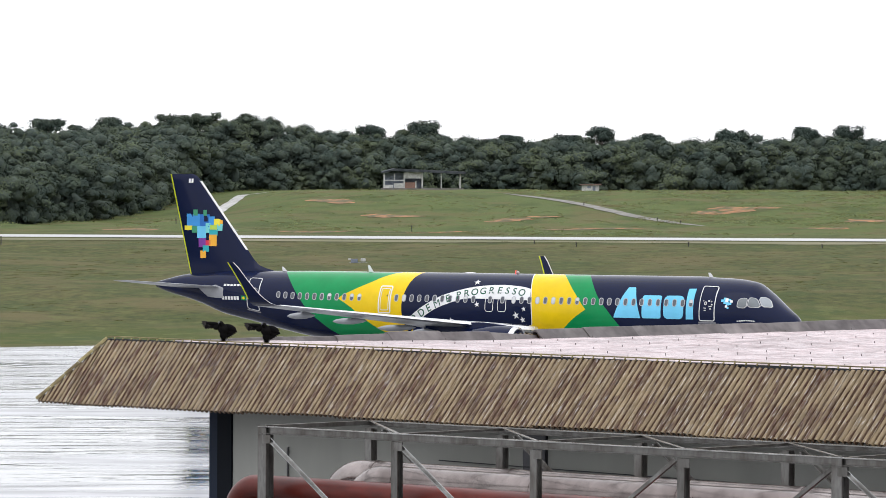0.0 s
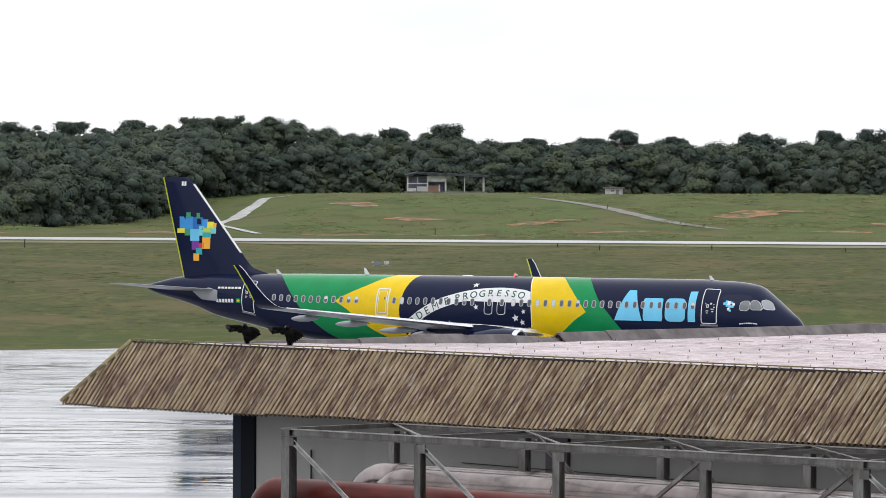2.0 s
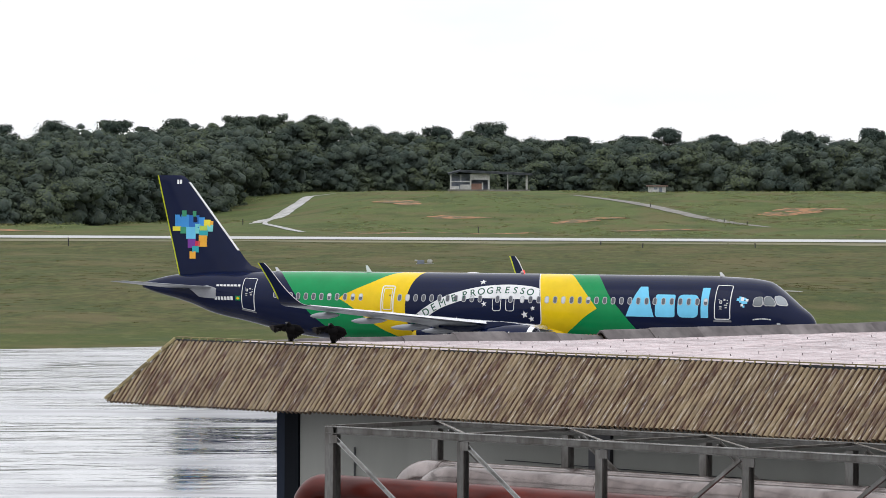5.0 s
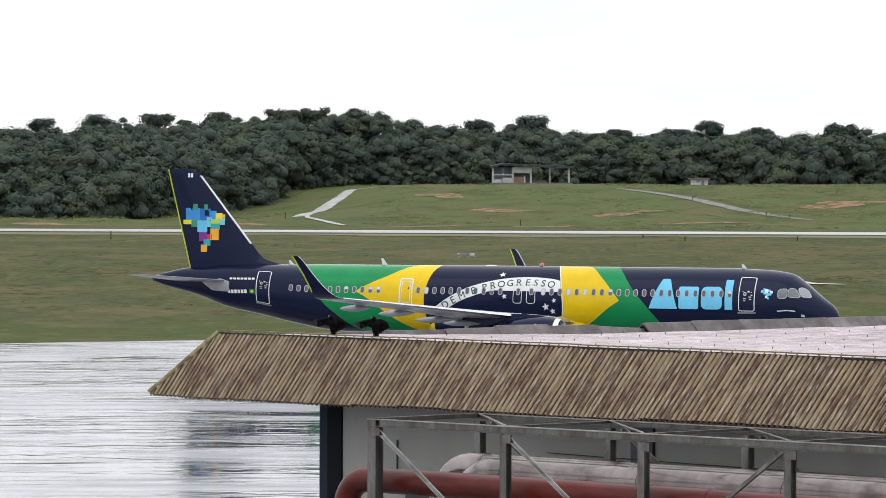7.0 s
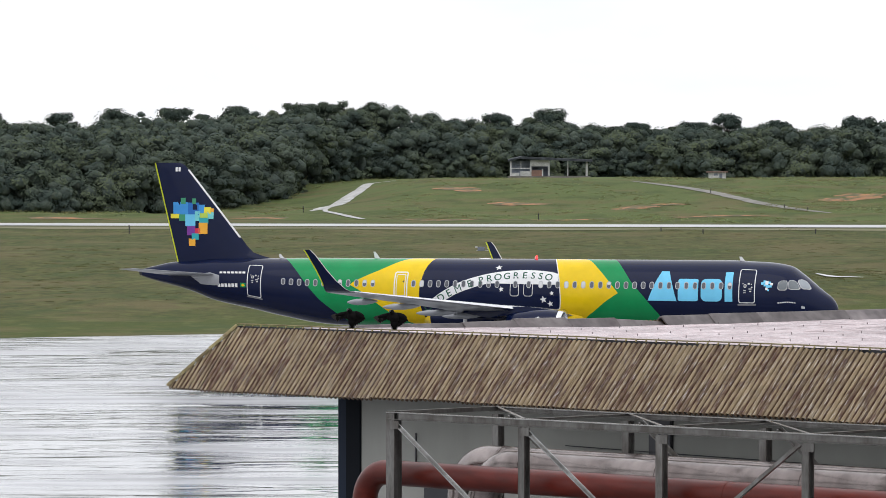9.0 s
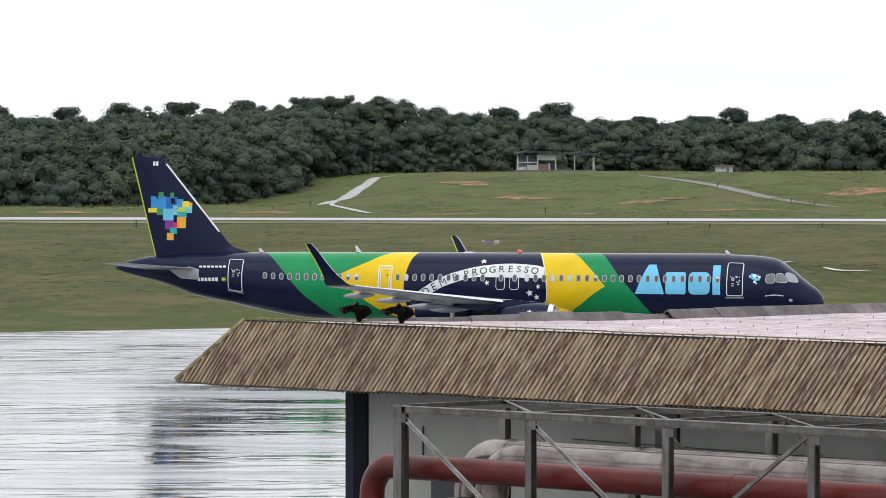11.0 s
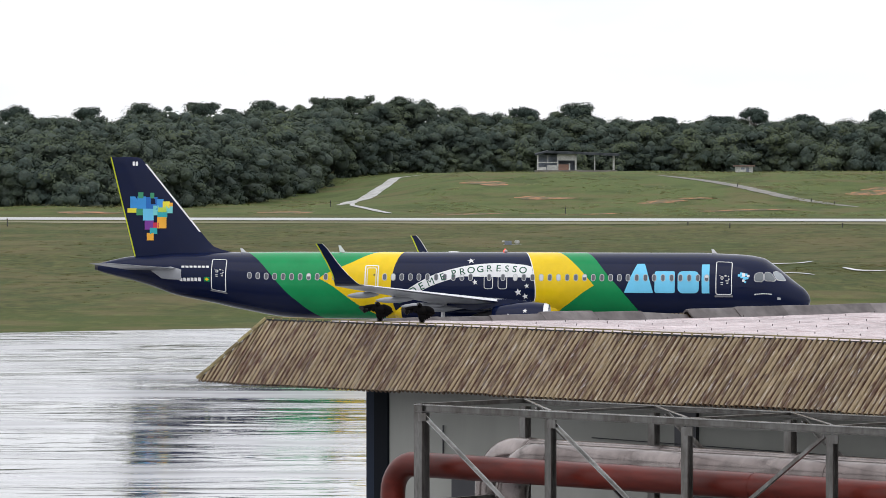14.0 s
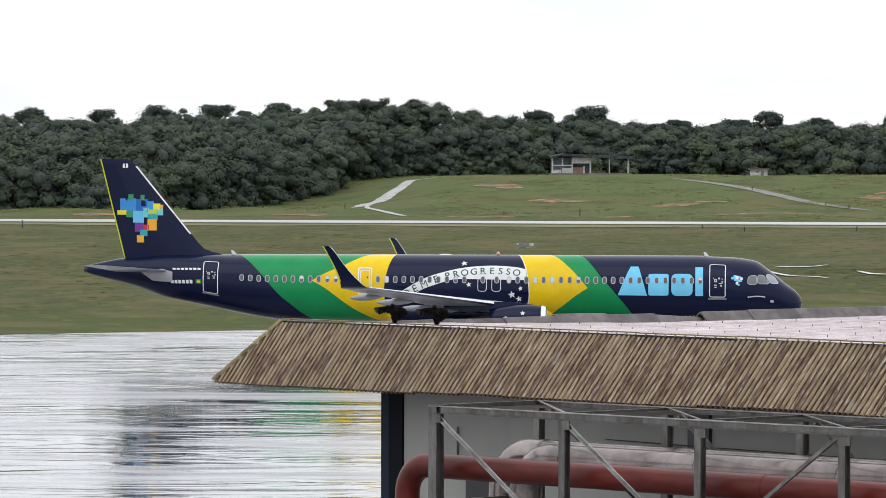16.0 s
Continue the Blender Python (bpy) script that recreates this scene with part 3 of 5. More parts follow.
for k in range(NBAY + 1):
    big = k in (0, 4)
    part("front_post", channel_post(BAY * k, 0, 0.03 if big else -0.1, 0.15 if big else 0.11), STEEL, rack)
    part("back_post", channel_post(BAY * k + 0.12, DEPTH, -0.08, 0.12), STEEL, rack)
    part("cross_tie", flat_bar((BAY * k, 0, 0.0), (BAY * k + 0.12, DEPTH, 0.0), 0.07, 0.06 if k == 0 else 0.03), STEEL, rack)
    if k < NBAY:
        lo, hi = (BAY * (k + 1), 0), (BAY * k + 0.12, DEPTH)
        part("plan_brace", flat_bar((lo[0], lo[1], 0.018), (hi[0], hi[1], 0.018), 0.05), WET_LIT_STEEL, rack)
        if k < 2 or k == 4:
            part("front_brace", angle_bm((BAY * k + 0.08, -0.05, -0.14), (BAY * (k + 1), -0.05, -1.75), 0.044), WET_LIT_STEEL, rack)
        else:
            part("front_brace", angle_bm((BAY * (k + 1) - 0.08, -0.05, -0.14), (BAY * k, -0.05, -1.75), 0.046), STEEL, rack)
        part("back_brace", angle_bm((BAY * k + 0.3, DEPTH + 0.05, -0.1), (BAY * (k + 1), DEPTH + 0.05, -1.6), 0.06), STEEL, rack)
    part("gusset", box_bm(0.15, 0.012, 0.11, (BAY * k + 0.1, -0.09, -0.15), 0.004), STEEL, rack)
    part("pipe_beam", box_bm(0.1, DEPTH + 0.1, 0.12, (BAY * k + 0.12, DEPTH / 2, -1.32), 0.01), STEEL, rack)
for nm, x_off, y0, z_top, hh in (("front_beam", 0.0, -0.075, 0.01, 0.085), ("back_beam", 0.1, DEPTH - 0.07, 0.02, 0.06)):
    ln = BAY * NBAY + 0.2
    part(nm, box_bm(ln, 0.014, hh, (ln / 2 + x_off - 0.06, y0 + 0.05, z_top - hh / 2), 0.003), STEEL, rack)
    part(nm + "_flange", box_bm(ln, 0.085, 0.012, (ln / 2 + x_off - 0.06, y0 + 0.02, z_top + 0.004), 0.003), WET_LIT_STEEL, rack)
    part(nm + "_flange", box_bm(ln, 0.07, 0.01, (ln / 2 + x_off - 0.06, y0 + 0.012, z_top - hh - 0.003), 0.003), STEEL, rack)


def elbow(x_end, y, z, r_bend, drop, length, back=0.0):
    """Points of a pipe that comes up from below and bends to run along the rack."""
    pts = [(x_end, y + back, z - drop)]
    for k in range(9):
        a = math.pi / 2 * k / 8
        pts.append((x_end + r_bend * (1 - math.cos(a)), y + back * (1 - math.sin(a)), z - r_bend + r_bend * math.sin(a)))
    pts.append((length, y, z))
    return pts


for nm, x0, y, z, rad, bend, m_, lb in (
        ("red_pipe", -0.97, 0.42, -0.84, 0.17, 0.4, RED_PIPE, "red oxide painted steel pipe on the rack"),
        ("lagged_pipe", 0.72, 1.0, -0.72, 0.225, 0.5, LAGGING, "dull aluminium-lagged pipe with stained jacket"),
        ("lagged_pipe", -0.22, 1.58, -0.71, 0.225, 0.5, LAGGING, "dull aluminium-lagged pipe with stained jacket")):
    pipe = thing(nm, lb, "pipe", m=frame_of(R0, R_DIR, R_BACK))
    part("pipe_run", tube_bm(elbow(x0, y, z, bend, 6.5, BAY * NBAY), rad, 24), m_, pipe, smooth=True)
    if nm == "lagged_pipe":
        for k in range(6):
            xx = x0 + bend + 0.25 + 2.4 * k
            part("jacket_band", tube_bm([(xx, y, z), (xx + 0.05, y, z)], rad + 0.007, 24), LAGGING, pipe, smooth=True)
    else:
        for k in range(4):
            xx = 2.0 + 3.5 * k
            part("pipe_joint", tube_bm([(xx, y, z), (xx + 0.02, y, z)], rad + 0.004, 24), RED_PIPE, pipe, smooth=True)

# ---- airliner ----
SECTIONS = [(0, 3.04, .02, .02), (.10, 3.01, .30, .35), (.5, 3.02, .80, .82), (1.1, 3.2, 1.15, 1.09), (1.4, 3.34, 1.3, 1.2),
            (2.07, 3.53, 1.55, 1.56), (2.9, 3.75, 1.77, 1.87), (4.3, 3.82, 1.93, 2.0), (5.3, 3.83, 1.96, 2.03), (6.5, 3.85, 1.975, 2.07),
            (31, 3.85, 1.975, 2.07), (32.5, 3.9, 1.94, 2.02), (35.15, 4.11, 1.78, 1.78), (37.1, 4.32, 1.5, 1.57),
            (39.5, 4.55, 1.12, 1.31), (41.1, 4.75, .88, .94), (42.6, 4.9, .62, .68), (44.05, 4.92, .34, .34), (44.51, 4.95, .2, .2)]
SA = np.array(SECTIONS)


def section(a):
    """Centre height, half width and half height of the fuselage at a metres behind the nose."""
    i = int(np.clip(np.searchsorted(SA[:, 0], a) - 1, 0, len(SA) - 2))
    x0, x1 = SA[i, 0], SA[i + 1, 0]
    h, t = x1 - x0, (a - x0) / (x1 - x0)
    out = []
    for c in (1, 2, 3):
        d = (SA[i + 1, c] - SA[i, c]) / h
        dl = (SA[i, c] - SA[i - 1, c]) / (x0 - SA[i - 1, 0]) if i > 0 else d
        dr = (SA[i + 2, c] - SA[i + 1, c]) / (SA[i + 2, 0] - x1) if i < len(SA) - 2 else d
        m0 = 0 if dl * d <= 0 else 2 * dl * d / (dl + d)
        m1 = 0 if dr * d <= 0 else 2 * dr * d / (dr + d)
        out.append((2 * t ** 3 - 3 * t ** 2 + 1) * SA[i, c] + (t ** 3 - 2 * t ** 2 + t) * h * m0 + (3 * t ** 2 - 2 * t ** 3) * SA[i + 1, c]
                   + (t ** 3 - t ** 2) * h * m1)
    return out


def skin(a, th, off=0.0, side=1):
    """A point on the fuselage: a behind the nose, th degrees above its middle; side 1 is starboard."""
    zc, w, hh = section(a)
    t = radians(th)
    return (-a, -side * (w + off) * math.cos(t), zc + (hh + off) * math.sin(t))


plane = thing("airliner", "narrow-body airliner in navy, green and yellow flag livery", "airplane")
rings = []
for a in list(np.linspace(0, 0.5, 8)) + list(np.linspace(0.6, 6.5, 30)) + list(np.linspace(7.5, 31, 12)) + list(np.linspace(31.5, 44.51, 36)):
    rings.append([skin(a, 360 * k / 64) for k in range(64)])
fuselage = part("fuselage", loft_bm(rings), NAVY, plane, "glossy navy fuselage", smooth=True)


def curve_through(pts, n=6):
    """More points on a smooth line through pts."""
    p = [Vector(q) for q in pts]
    out = []
    for i in range(len(p) - 1):
        a, b, c, d = p[max(i - 1, 0)], p[i], p[i + 1], p[min(i + 2, len(p) - 1)]
        for k in range(n):
            t = k / n
            out.append(0.5 * ((2 * b) + (c - a) * t + (2 * a - 5 * b + 4 * c - d) * t * t + (3 * b - a - 3 * c + d) * t ** 3))
    return [tuple(q) for q in out] + [tuple(p[-1])]


def patch(name, outline, off, material, parent, label="", side=1, step=6.0):
    """A painted area: an outline in (metres aft, degrees up) laid on the fuselage skin."""
    bm = bmesh.new()
    f = bm.faces.new([bm.verts.new((x, t, 0)) for x, t in outline])
    bmesh.ops.triangulate(bm, faces=[f])
    ts = [t for _, t in outline]
    xs = [x for x, _ in outline]
    t = math.ceil(min(ts) / step) * step
    while t < max(ts):
        bmesh.ops.bisect_plane(bm, geom=list(bm.verts) + list(bm.edges) + list(bm.faces), plane_co=(0, t, 0), plane_no=(0, 1, 0))
        t += step
    dx = 0.25 if min(xs) < 6.5 or max(xs) > 31 else 4.0
    x = math.ceil(min(xs) / dx) * dx
    while x < max(xs):
        bmesh.ops.bisect_plane(bm, geom=list(bm.verts) + list(bm.edges) + list(bm.faces), plane_co=(x, 0, 0), plane_no=(1, 0, 0))
        x += dx
    for v in bm.verts:
        v.co = skin(v.co.x, v.co.y, off, side)
    bmesh.ops.recalc_face_normals(bm, faces=bm.faces)
    for f in bm.faces:
        if f.normal.y * -side < 0 and abs(f.normal.y) > 0.02:
            f.normal_flip()
    return part(name, bm, material, parent, label, smooth=True)


part("tail_exhaust", tube_bm([(-44.35, 0, 4.945), (-44.62, 0, 4.955)], [0.245, 0.19], 16), DARK_METAL, plane, "dark exhaust ring", smooth=True)

# flag colours, each laid a little above the one below
green_edge_l = curve_through([(34.99, 90), (34.5, 66), (33.38, 26), (32.21, -10), (31.27, -33), (30.23, -65), (29.6, -90)])
green_edge_r = curve_through([(9.6, -90), (10.5, -39.4), (11.46, -3.6), (12.39, 25.8), (13.52, 75.6), (13.75, 90)])
rhomb = (curve_through([(30.09, 13.1), (29.83, 19), (29.14, 29.1), (27.96, 47.5), (26.83, 75.4), (26.4, 90)])
         + curve_through([(15.6, 90), (15.2, 75), (14.51, 49.5), (13.78, 25.6), (13.07, 2.6)])
         + curve_through([(13.07, 2.6), (13.88, -12), (14.71, -31.3), (15.13, -41.6), (16.6, -90)])[1:]
         + curve_through([(25.4, -90), (26.64, -56.8), (27.52, -37.4), (29.11, -2.5), (30.09, 13.1)])[:-1])
disc = (curve_through([(24.9, -90), (25.4, -45), (25.56, -22), (25.61, 4.3), (25.46, 31.4), (25.33, 47.9), (25.07, 77.4), (24.95, 90)])
        + curve_through([(17.55, 90), (17.43, 81.2), (16.92, 36.3), (16.72, 5.4), (16.72, -17.4), (16.92, -35.6), (17.6, -90)]))
banner = (curve_through([(25.4, -22), (24.32, -0.4), (23.28, 16), (22.37, 26.3), (20.76, 38.5), (19.03, 43.4), (17.51, 40.2), (16.92, 35.8)])
          + curve_through([(16.78, 15.7), (18.18, 20.9), (19.57, 22.1), (20.96, 18.6), (22.23, 9.5), (23.45, -3.5), (24.6, -24)]))
for side in (1, -1):
    patch("green_field", green_edge_l + green_edge_r, 0.004, GREEN, fuselage, "bright green livery band", side)
    patch("yellow_rhombus", rhomb, 0.008, YELLOW, fuselage, "yellow livery rhombus", side)
    patch("blue_disc", disc, 0.012, NAVY, fuselage, "navy livery disc", side)
rim_in = curve_through([(17.55, 90), (17.43, 81.2), (16.92, 36.3), (16.72, 5.4), (16.72, -17.4), (16.92, -35.6), (17.6, -90)])
patch("disc_rim", rim_in + [(a - 0.055, t) for a, t in rim_in[::-1]], 0.014, WHITE, fuselage, "thin white rim of the disc", 1)
patch("white_banner", banner, 0.016, WHITE, fuselage, "white curved banner", 1)

# motto along the banner
mid_line = curve_through([(25.1, -24), (24.0, -3.5), (22.75, 13), (21.9, 21.5), (20.86, 28.2), (19.4, 32.6), (18.0, 31.4), (16.85, 26.5)], 12)
dist = [0.0]
for (a0, t0), (a1, t1) in zip(mid_line, mid_line[1:]):
    dist.append(dist[-1] + math.hypot(a1 - a0, (t1 - t0) * 0.0355))


def along(s):
    i = min(max(int(np.searchsorted(dist, s)) - 1, 0), len(dist) - 2)
    k = (s - dist[i]) / (dist[i + 1] - dist[i])
    (a0, t0), (a1, t1) = mid_line[i], mid_line[i + 1]
    d = math.hypot(a1 - a0, (t1 - t0) * 0.0355)
    return a0 + (a1 - a0) * k, t0 + (t1 - t0) * k, (a1 - a0) / d, (t1 - t0) * 0.0355 / d


def letter(ch, size):
    cu = bpy.data.curves.new("letter", "FONT")
    cu.body, cu.size, cu.align_x, cu.resolution_u, cu.offset = ch, size, "CENTER", 4, 0.0 if ch == "M" else 0.006
    ob = new("letter", cu)
    me = bpy.data.meshes.new_from_object(ob.evaluated_get(bpy.context.evaluated_depsgraph_get()))
    bpy.data.objects.remove(ob)
    bpy.data.curves.remove(cu)
    return me


def letter_on_skin(ch, s, size, material, parent):
    a, t, da, dt = along(s)
    me = letter(ch, size)
    bm = bmesh.new()
    bm.from_mesh(me)
    for no in ((0, 1, 0), (1, 0, 0)):
        for k in range(-4, 9):
            bmesh.ops.bisect_plane(bm, geom=list(bm.verts) + list(bm.edges) + list(bm.faces), plane_co=(k * 0.08, k * 0.08, 0), plane_no=no)
    for v in bm.verts:
        u, w = v.co.x, v.co.y - size * 0.35
        aa, tt = a + da * u + dt * w, t + (dt * u - da * w) / 0.0355
        v.co = skin(aa, tt, 0.024)
    bm.to_mesh(me)
    bm.free()
    me.materials.append(material)
    me.update()
    return put("letter", me, parent)


motto = (("O", 25.15), ("R", 24.72), ("D", 24.22), ("E", 23.72), ("M", 23.15), ("E", 22.42), ("P", 21.72), ("R", 21.2), ("O", 20.66), ("G", 20.1), ("R", 19.54), ("E", 18.98), ("S", 18.45),
         ("S", 17.97), ("O", 17.45))
for ch, a_mid in motto:
    letter_on_skin(ch, float(np.interp(-a_mid, [-q[0] for q in mid_line], dist)), 0.62, TEXT_GREEN, fuselage)


def star(a, th, r, parent, rot=0.2):
    pts = []
    for k in range(10):
        q = math.pi / 2 + rot + k * math.pi / 5
        rr = r if k % 2 == 0 else r * 0.42
        pts.append((a - rr * math.cos(q), th + rr * math.sin(q) / 0.036))
    return patch("star", pts, 0.02, WHITE, parent)


for a, th, r in ((20.72, 48.6, 0.24), (20.39, 7.5, 0.18), (17.2, 1.5, 0.16), (17.73, -9.2, 0.24), (17.3, -16.4, 0.2), (22.2, -20, 0.2), (19.2, -28, 0.2)):
    star(a, th, r, fuselage)

def round_rect(a0, a1, t0, t1, r, k=0.0355, n=4):
    """Corners in (metres aft, degrees), rounded by r metres."""
    out = []
    ac, tc, ha, ht = (a0 + a1) / 2, (t0 + t1) / 2, abs(a1 - a0) / 2, abs(t1 - t0) / 2 * k
    for sx, sy, q0 in ((1, 1, 0), (-1, 1, 90), (-1, -1, 180), (1, -1, 270)):
        for i in range(n + 1):
            q = radians(q0 + 90 * i / n)
            out.append((ac + sx * (ha - r) + r * math.cos(q), tc + (sy * (ht - r) + r * math.sin(q)) / k))
    return out


# brand mark: plain pale blue shapes
for outline in ([(11.23, -9.4), (10.45, 42.9), (9.99, 43), (9.44, -9.8)],
                round_rect(9.36, 8.12, -9.7, 28, 0.12),
                round_rect(7.95, 6.65, -10, 28.2, 0.3),
                [(6.5, 41.8), (6.03, 42.5), (6.01, -9.9), (6.48, -10.1)]):
    patch("brand_shape", outline, 0.006, LIGHT_BLUE, fuselage, "plain pale blue brand shape")
for a, th, w, h, mt in ((4.22, 22.5, .15, 4.5, LIGHT_BLUE), (4.08, 25.5, .16, 5.5, LIGHT_BLUE), (3.95, 24, .18, 7, WHITE), (3.8, 24.5, .16, 4.5, LIGHT_BLUE), (3.67, 22.5, .16, 4.5, WHITE),
                        (4.05, 20, .17, 5, LIGHT_BLUE), (3.88, 18, .2, 5.5, LIGHT_BLUE), (3.72, 18.2, .14, 4, LIGHT_BLUE), (3.95, 13.2, .15, 4.2, WHITE), (3.85, 11, .12, 3.4, LIGHT_BLUE)):
    patch("brand_square", [(a + w / 2, th - h / 2), (a + w / 2, th + h / 2), (a - w / 2, th + h / 2), (a - w / 2, th - h / 2)], 0.006 + 0.001 * (mt is WHITE), mt, fuselage)
# unreadable or withheld lettering as bars
for a0, a1, th, ht, mt, nm in ((39.0, 37.55, -8, 8.5, WHITE, "marking_bar"), (38.9, 37.05, 24.4, 5.0, WHITE, "marking_bar"), (3.29, 2.21, -7.5, 2.2, WHITE, "marking_bar")):
    n = max(8, int(abs(a0 - a1) / 0.24)) if a0 < 10 else max(4, int(abs(a0 - a1) / 0.24))
    for i in range(n):
        x0, x1 = a0 + (a1 - a0) * i / n, a0 + (a1 - a0) * (i + 0.74) / n
        slope = (-5 + 12) / 1.48 if a0 == 39.0 else (4.6 / 1.9 if a0 > 38 else 5.6 / 1.08)
        tc = th + ((38.27 - x0) if a0 == 39.0 else (37.96 - x0) if a0 > 38 else (2.75 - x0)) * slope
        patch(nm, [(x0, tc - ht / 2), (x0, tc + ht / 2), (x1, tc + ht / 2), (x1, tc - ht / 2)], 0.006, mt, fuselage)
patch("flag_mark", [(37.41, -9), (37.41, 1), (37.05, 2), (37.05, -8)], 0.006, GREEN, fuselage, "tiny green flag")
patch("flag_mark", [(37.37, -4), (37.23, 0), (37.09, -3.5), (37.23, -7)], 0.009, YELLOW, fuselage)
patch("nose_mark", [(1.92, -9), (1.72, -9), (1.72, -15), (1.92, -15)], 0.006, mat("pale_mark", (0.5, 0.52, 0.55), 0.4), fuselage)


def ring_on_skin(name, a0, a1, t0, t1, r, width, material, parent, off=0.01, label="", up=5):
    outer, inner = round_rect(a0, a1, t0, t1, r, n=4), round_rect(a0 - math.copysign(width, a0 - a1), a1 + math.copysign(width, a0 - a1),
                                                                t0 + width / 0.0355, t1 - width / 0.0355, max(0.01, r - width), n=4)

    def dense(loop):
        res = []
        for p, q in zip(loop, loop[1:] + loop[:1]):
            m = max(1, int(abs(q[1] - p[1]) / up))
            res += [(p[0] + (q[0] - p[0]) * i / m, p[1] + (q[1] - p[1]) * i / m) for i in range(m)]
        return res
    o, i_ = dense(outer), dense(inner)
    n = min(len(o), len(i_))
    if len(o) != len(i_):
        o, i_ = outer, inner
        n = len(o)
    v = [skin(a, t, off) for a, t in o] + [skin(a, t, off) for a, t in i_] + [skin(a, t, -0.01) for a, t in o]
    f = [(k, (k + 1) % n, n + (k + 1) % n, n + k) for k in range(n)] + [(k, 2 * n + k, 2 * n + (k + 1) % n, (k + 1) % n) for k in range(n)]
    return put(name, mesh_of(name, v, f, material, False), parent, label)


wr = random.Random(11)
win_a = [34.48 - 0.534 * i for i in range(12)] + [26.0 - 0.533 * i for i in range(11)] + [19.52, 18.67] + [17.91 - 0.533 * i for i in range(23)]
for a in win_a:
    t_mid = 16.0 if a < 31 else 16 - (a - 31) * 0.6
    win = ring_on_skin("cabin_window", a + 0.14, a - 0.14, t_mid - 6.2, t_mid + 6.2, 0.13, 0.04, WINDOW_RING, fuselage, 0.024, up=30)
    shut = wr.random() < 0.09
    half = wr.random() < 0.15
    patch("pane", round_rect(a + 0.105, a - 0.105, t_mid - 5.2, t_mid + 5.2, 0.095), 0.019, BLIND if shut else CABIN_GLASS, win)
    if half and not shut:
        patch("shade", round_rect(a + 0.11, a - 0.11, t_mid + 0.5, t_mid + 5.2, 0.05), 0.021, BLIND, win)
for a0, a1, t0, t1, nm, rr, lw in ((5.64, 4.64, -12, 50, "cabin_door", 0.14, 0.05), (36.95, 35.98, -26, 47, "cabin_door", 0.14, 0.05),
                                   (27.25, 26.38, -10, 38, "cabin_door", 0.12, 0.07), (19.84, 19.28, -4, 30, "overwing_exit", 0.16, 0.035),
                                   (18.98, 18.41, -4, 30, "overwing_exit", 0.16, 0.035)):
    door = ring_on_skin(nm, a0, a1, t0, t1, rr, lw, WHITE, fuselage, 0.026, "white outlined door")
    if nm == "cabin_door":
        ac = (a0 + a1) / 2
        if a0 == 27.25:
            ring_on_skin("door_seam", a0 - 0.14, a1 + 0.14, t0 + 5, t1 - 5, 0.1, 0.04, WHITE, door, 0.024)
            patch("handle_mark", round_rect(ac - 0.12, ac - 0.2, 18, 21, 0.02), 0.024, RUBBER, door)
        else:
            patch("porthole", round_rect(ac + 0.2, ac + 0.02, 14, 20, 0.07), 0.024, BLIND, door)
            patch("porthole", round_rect(ac + 0.15, ac + 0.07, 15.5, 18.5, 0.03), 0.028, BLACK_GLASS, door)
            for da, dt, ww, hh in ((-0.1, 21, 0.12, 3), (-0.28, 20, 0.06, 2), (0.24, 21, 0.05, 2), (0.12, 9, 0.16, 1.5), (0.12, 5.5, 0.14, 1.2), (-0.2, 12, 0.2, 1.5),
                                   (-0.22, 8, 0.12, 2), (-0.3, 15, 0.1, 2)):
                patch("placard", round_rect(ac + da + ww / 2, ac + da - ww / 2, dt - hh / 2, dt + hh / 2, 0.01), 0.024, BLIND, door)
            patch("sill_plate", round_rect(a0 + 0.06, a1 - 0.06, t0 - 4.2, t0 - 1, 0.03), 0.02, mat("grey_sill", (0.2, 0.2, 0.22), 0.4), door)

# flight deck windows
def rounded(poly, times=2):
    """Cut the corners of an outline."""
    for _ in range(times):
        poly = [q for p0, p1 in zip(poly, poly[1:] + poly[:1]) for q in ((p0[0] * .8 + p1[0] * .2, p0[1] * .8 + p1[1] * .2), (p0[0] * .2 + p1[0] * .8, p0[1] * .2 + p1[1] * .8))]
    return poly


SIDE_GLASS = mat("side_window_glass", (0.16, 0.18, 0.19), 0.05)
# The sky's reflection in the front pane is put into this paler colour.
SKY_PALE_WINDSCREEN = mat("sky_pale_windscreen", (0.30, 0.33, 0.35), 0.05)
for outline, glass in (([(3.29, 13.0), (3.27, 26.5), (3.1, 30.5), (2.77, 32.5), (2.76, 14.5)], SIDE_GLASS), ([(2.68, 16.5), (2.68, 35), (2.3, 42), (1.98, 28)], SIDE_GLASS),
                       ([(1.92, 31), (2.2, 46), (1.98, 58), (1.7, 62), (1.42, 46)], SKY_PALE_WINDSCREEN)):
    big = [(sum(p[0] for p in outline) / len(outline), sum(p[1] for p in outline) / len(outline))]
    grow = [(big[0][0] + (a - big[0][0]) * 1.1, big[0][1] + (t - big[0][1]) * 1.1) for a, t in outline]
    fr = patch("flight_deck_window", rounded(grow, 1), 0.012, BLIND, fuselage, "pale framed flight deck window", step=3)
    patch("pane", rounded(outline, 1), 0.02, glass, fr, step=3)
    patch("flight_deck_window", rounded(grow), 0.012, BLIND, fuselage, side=-1, step=3)

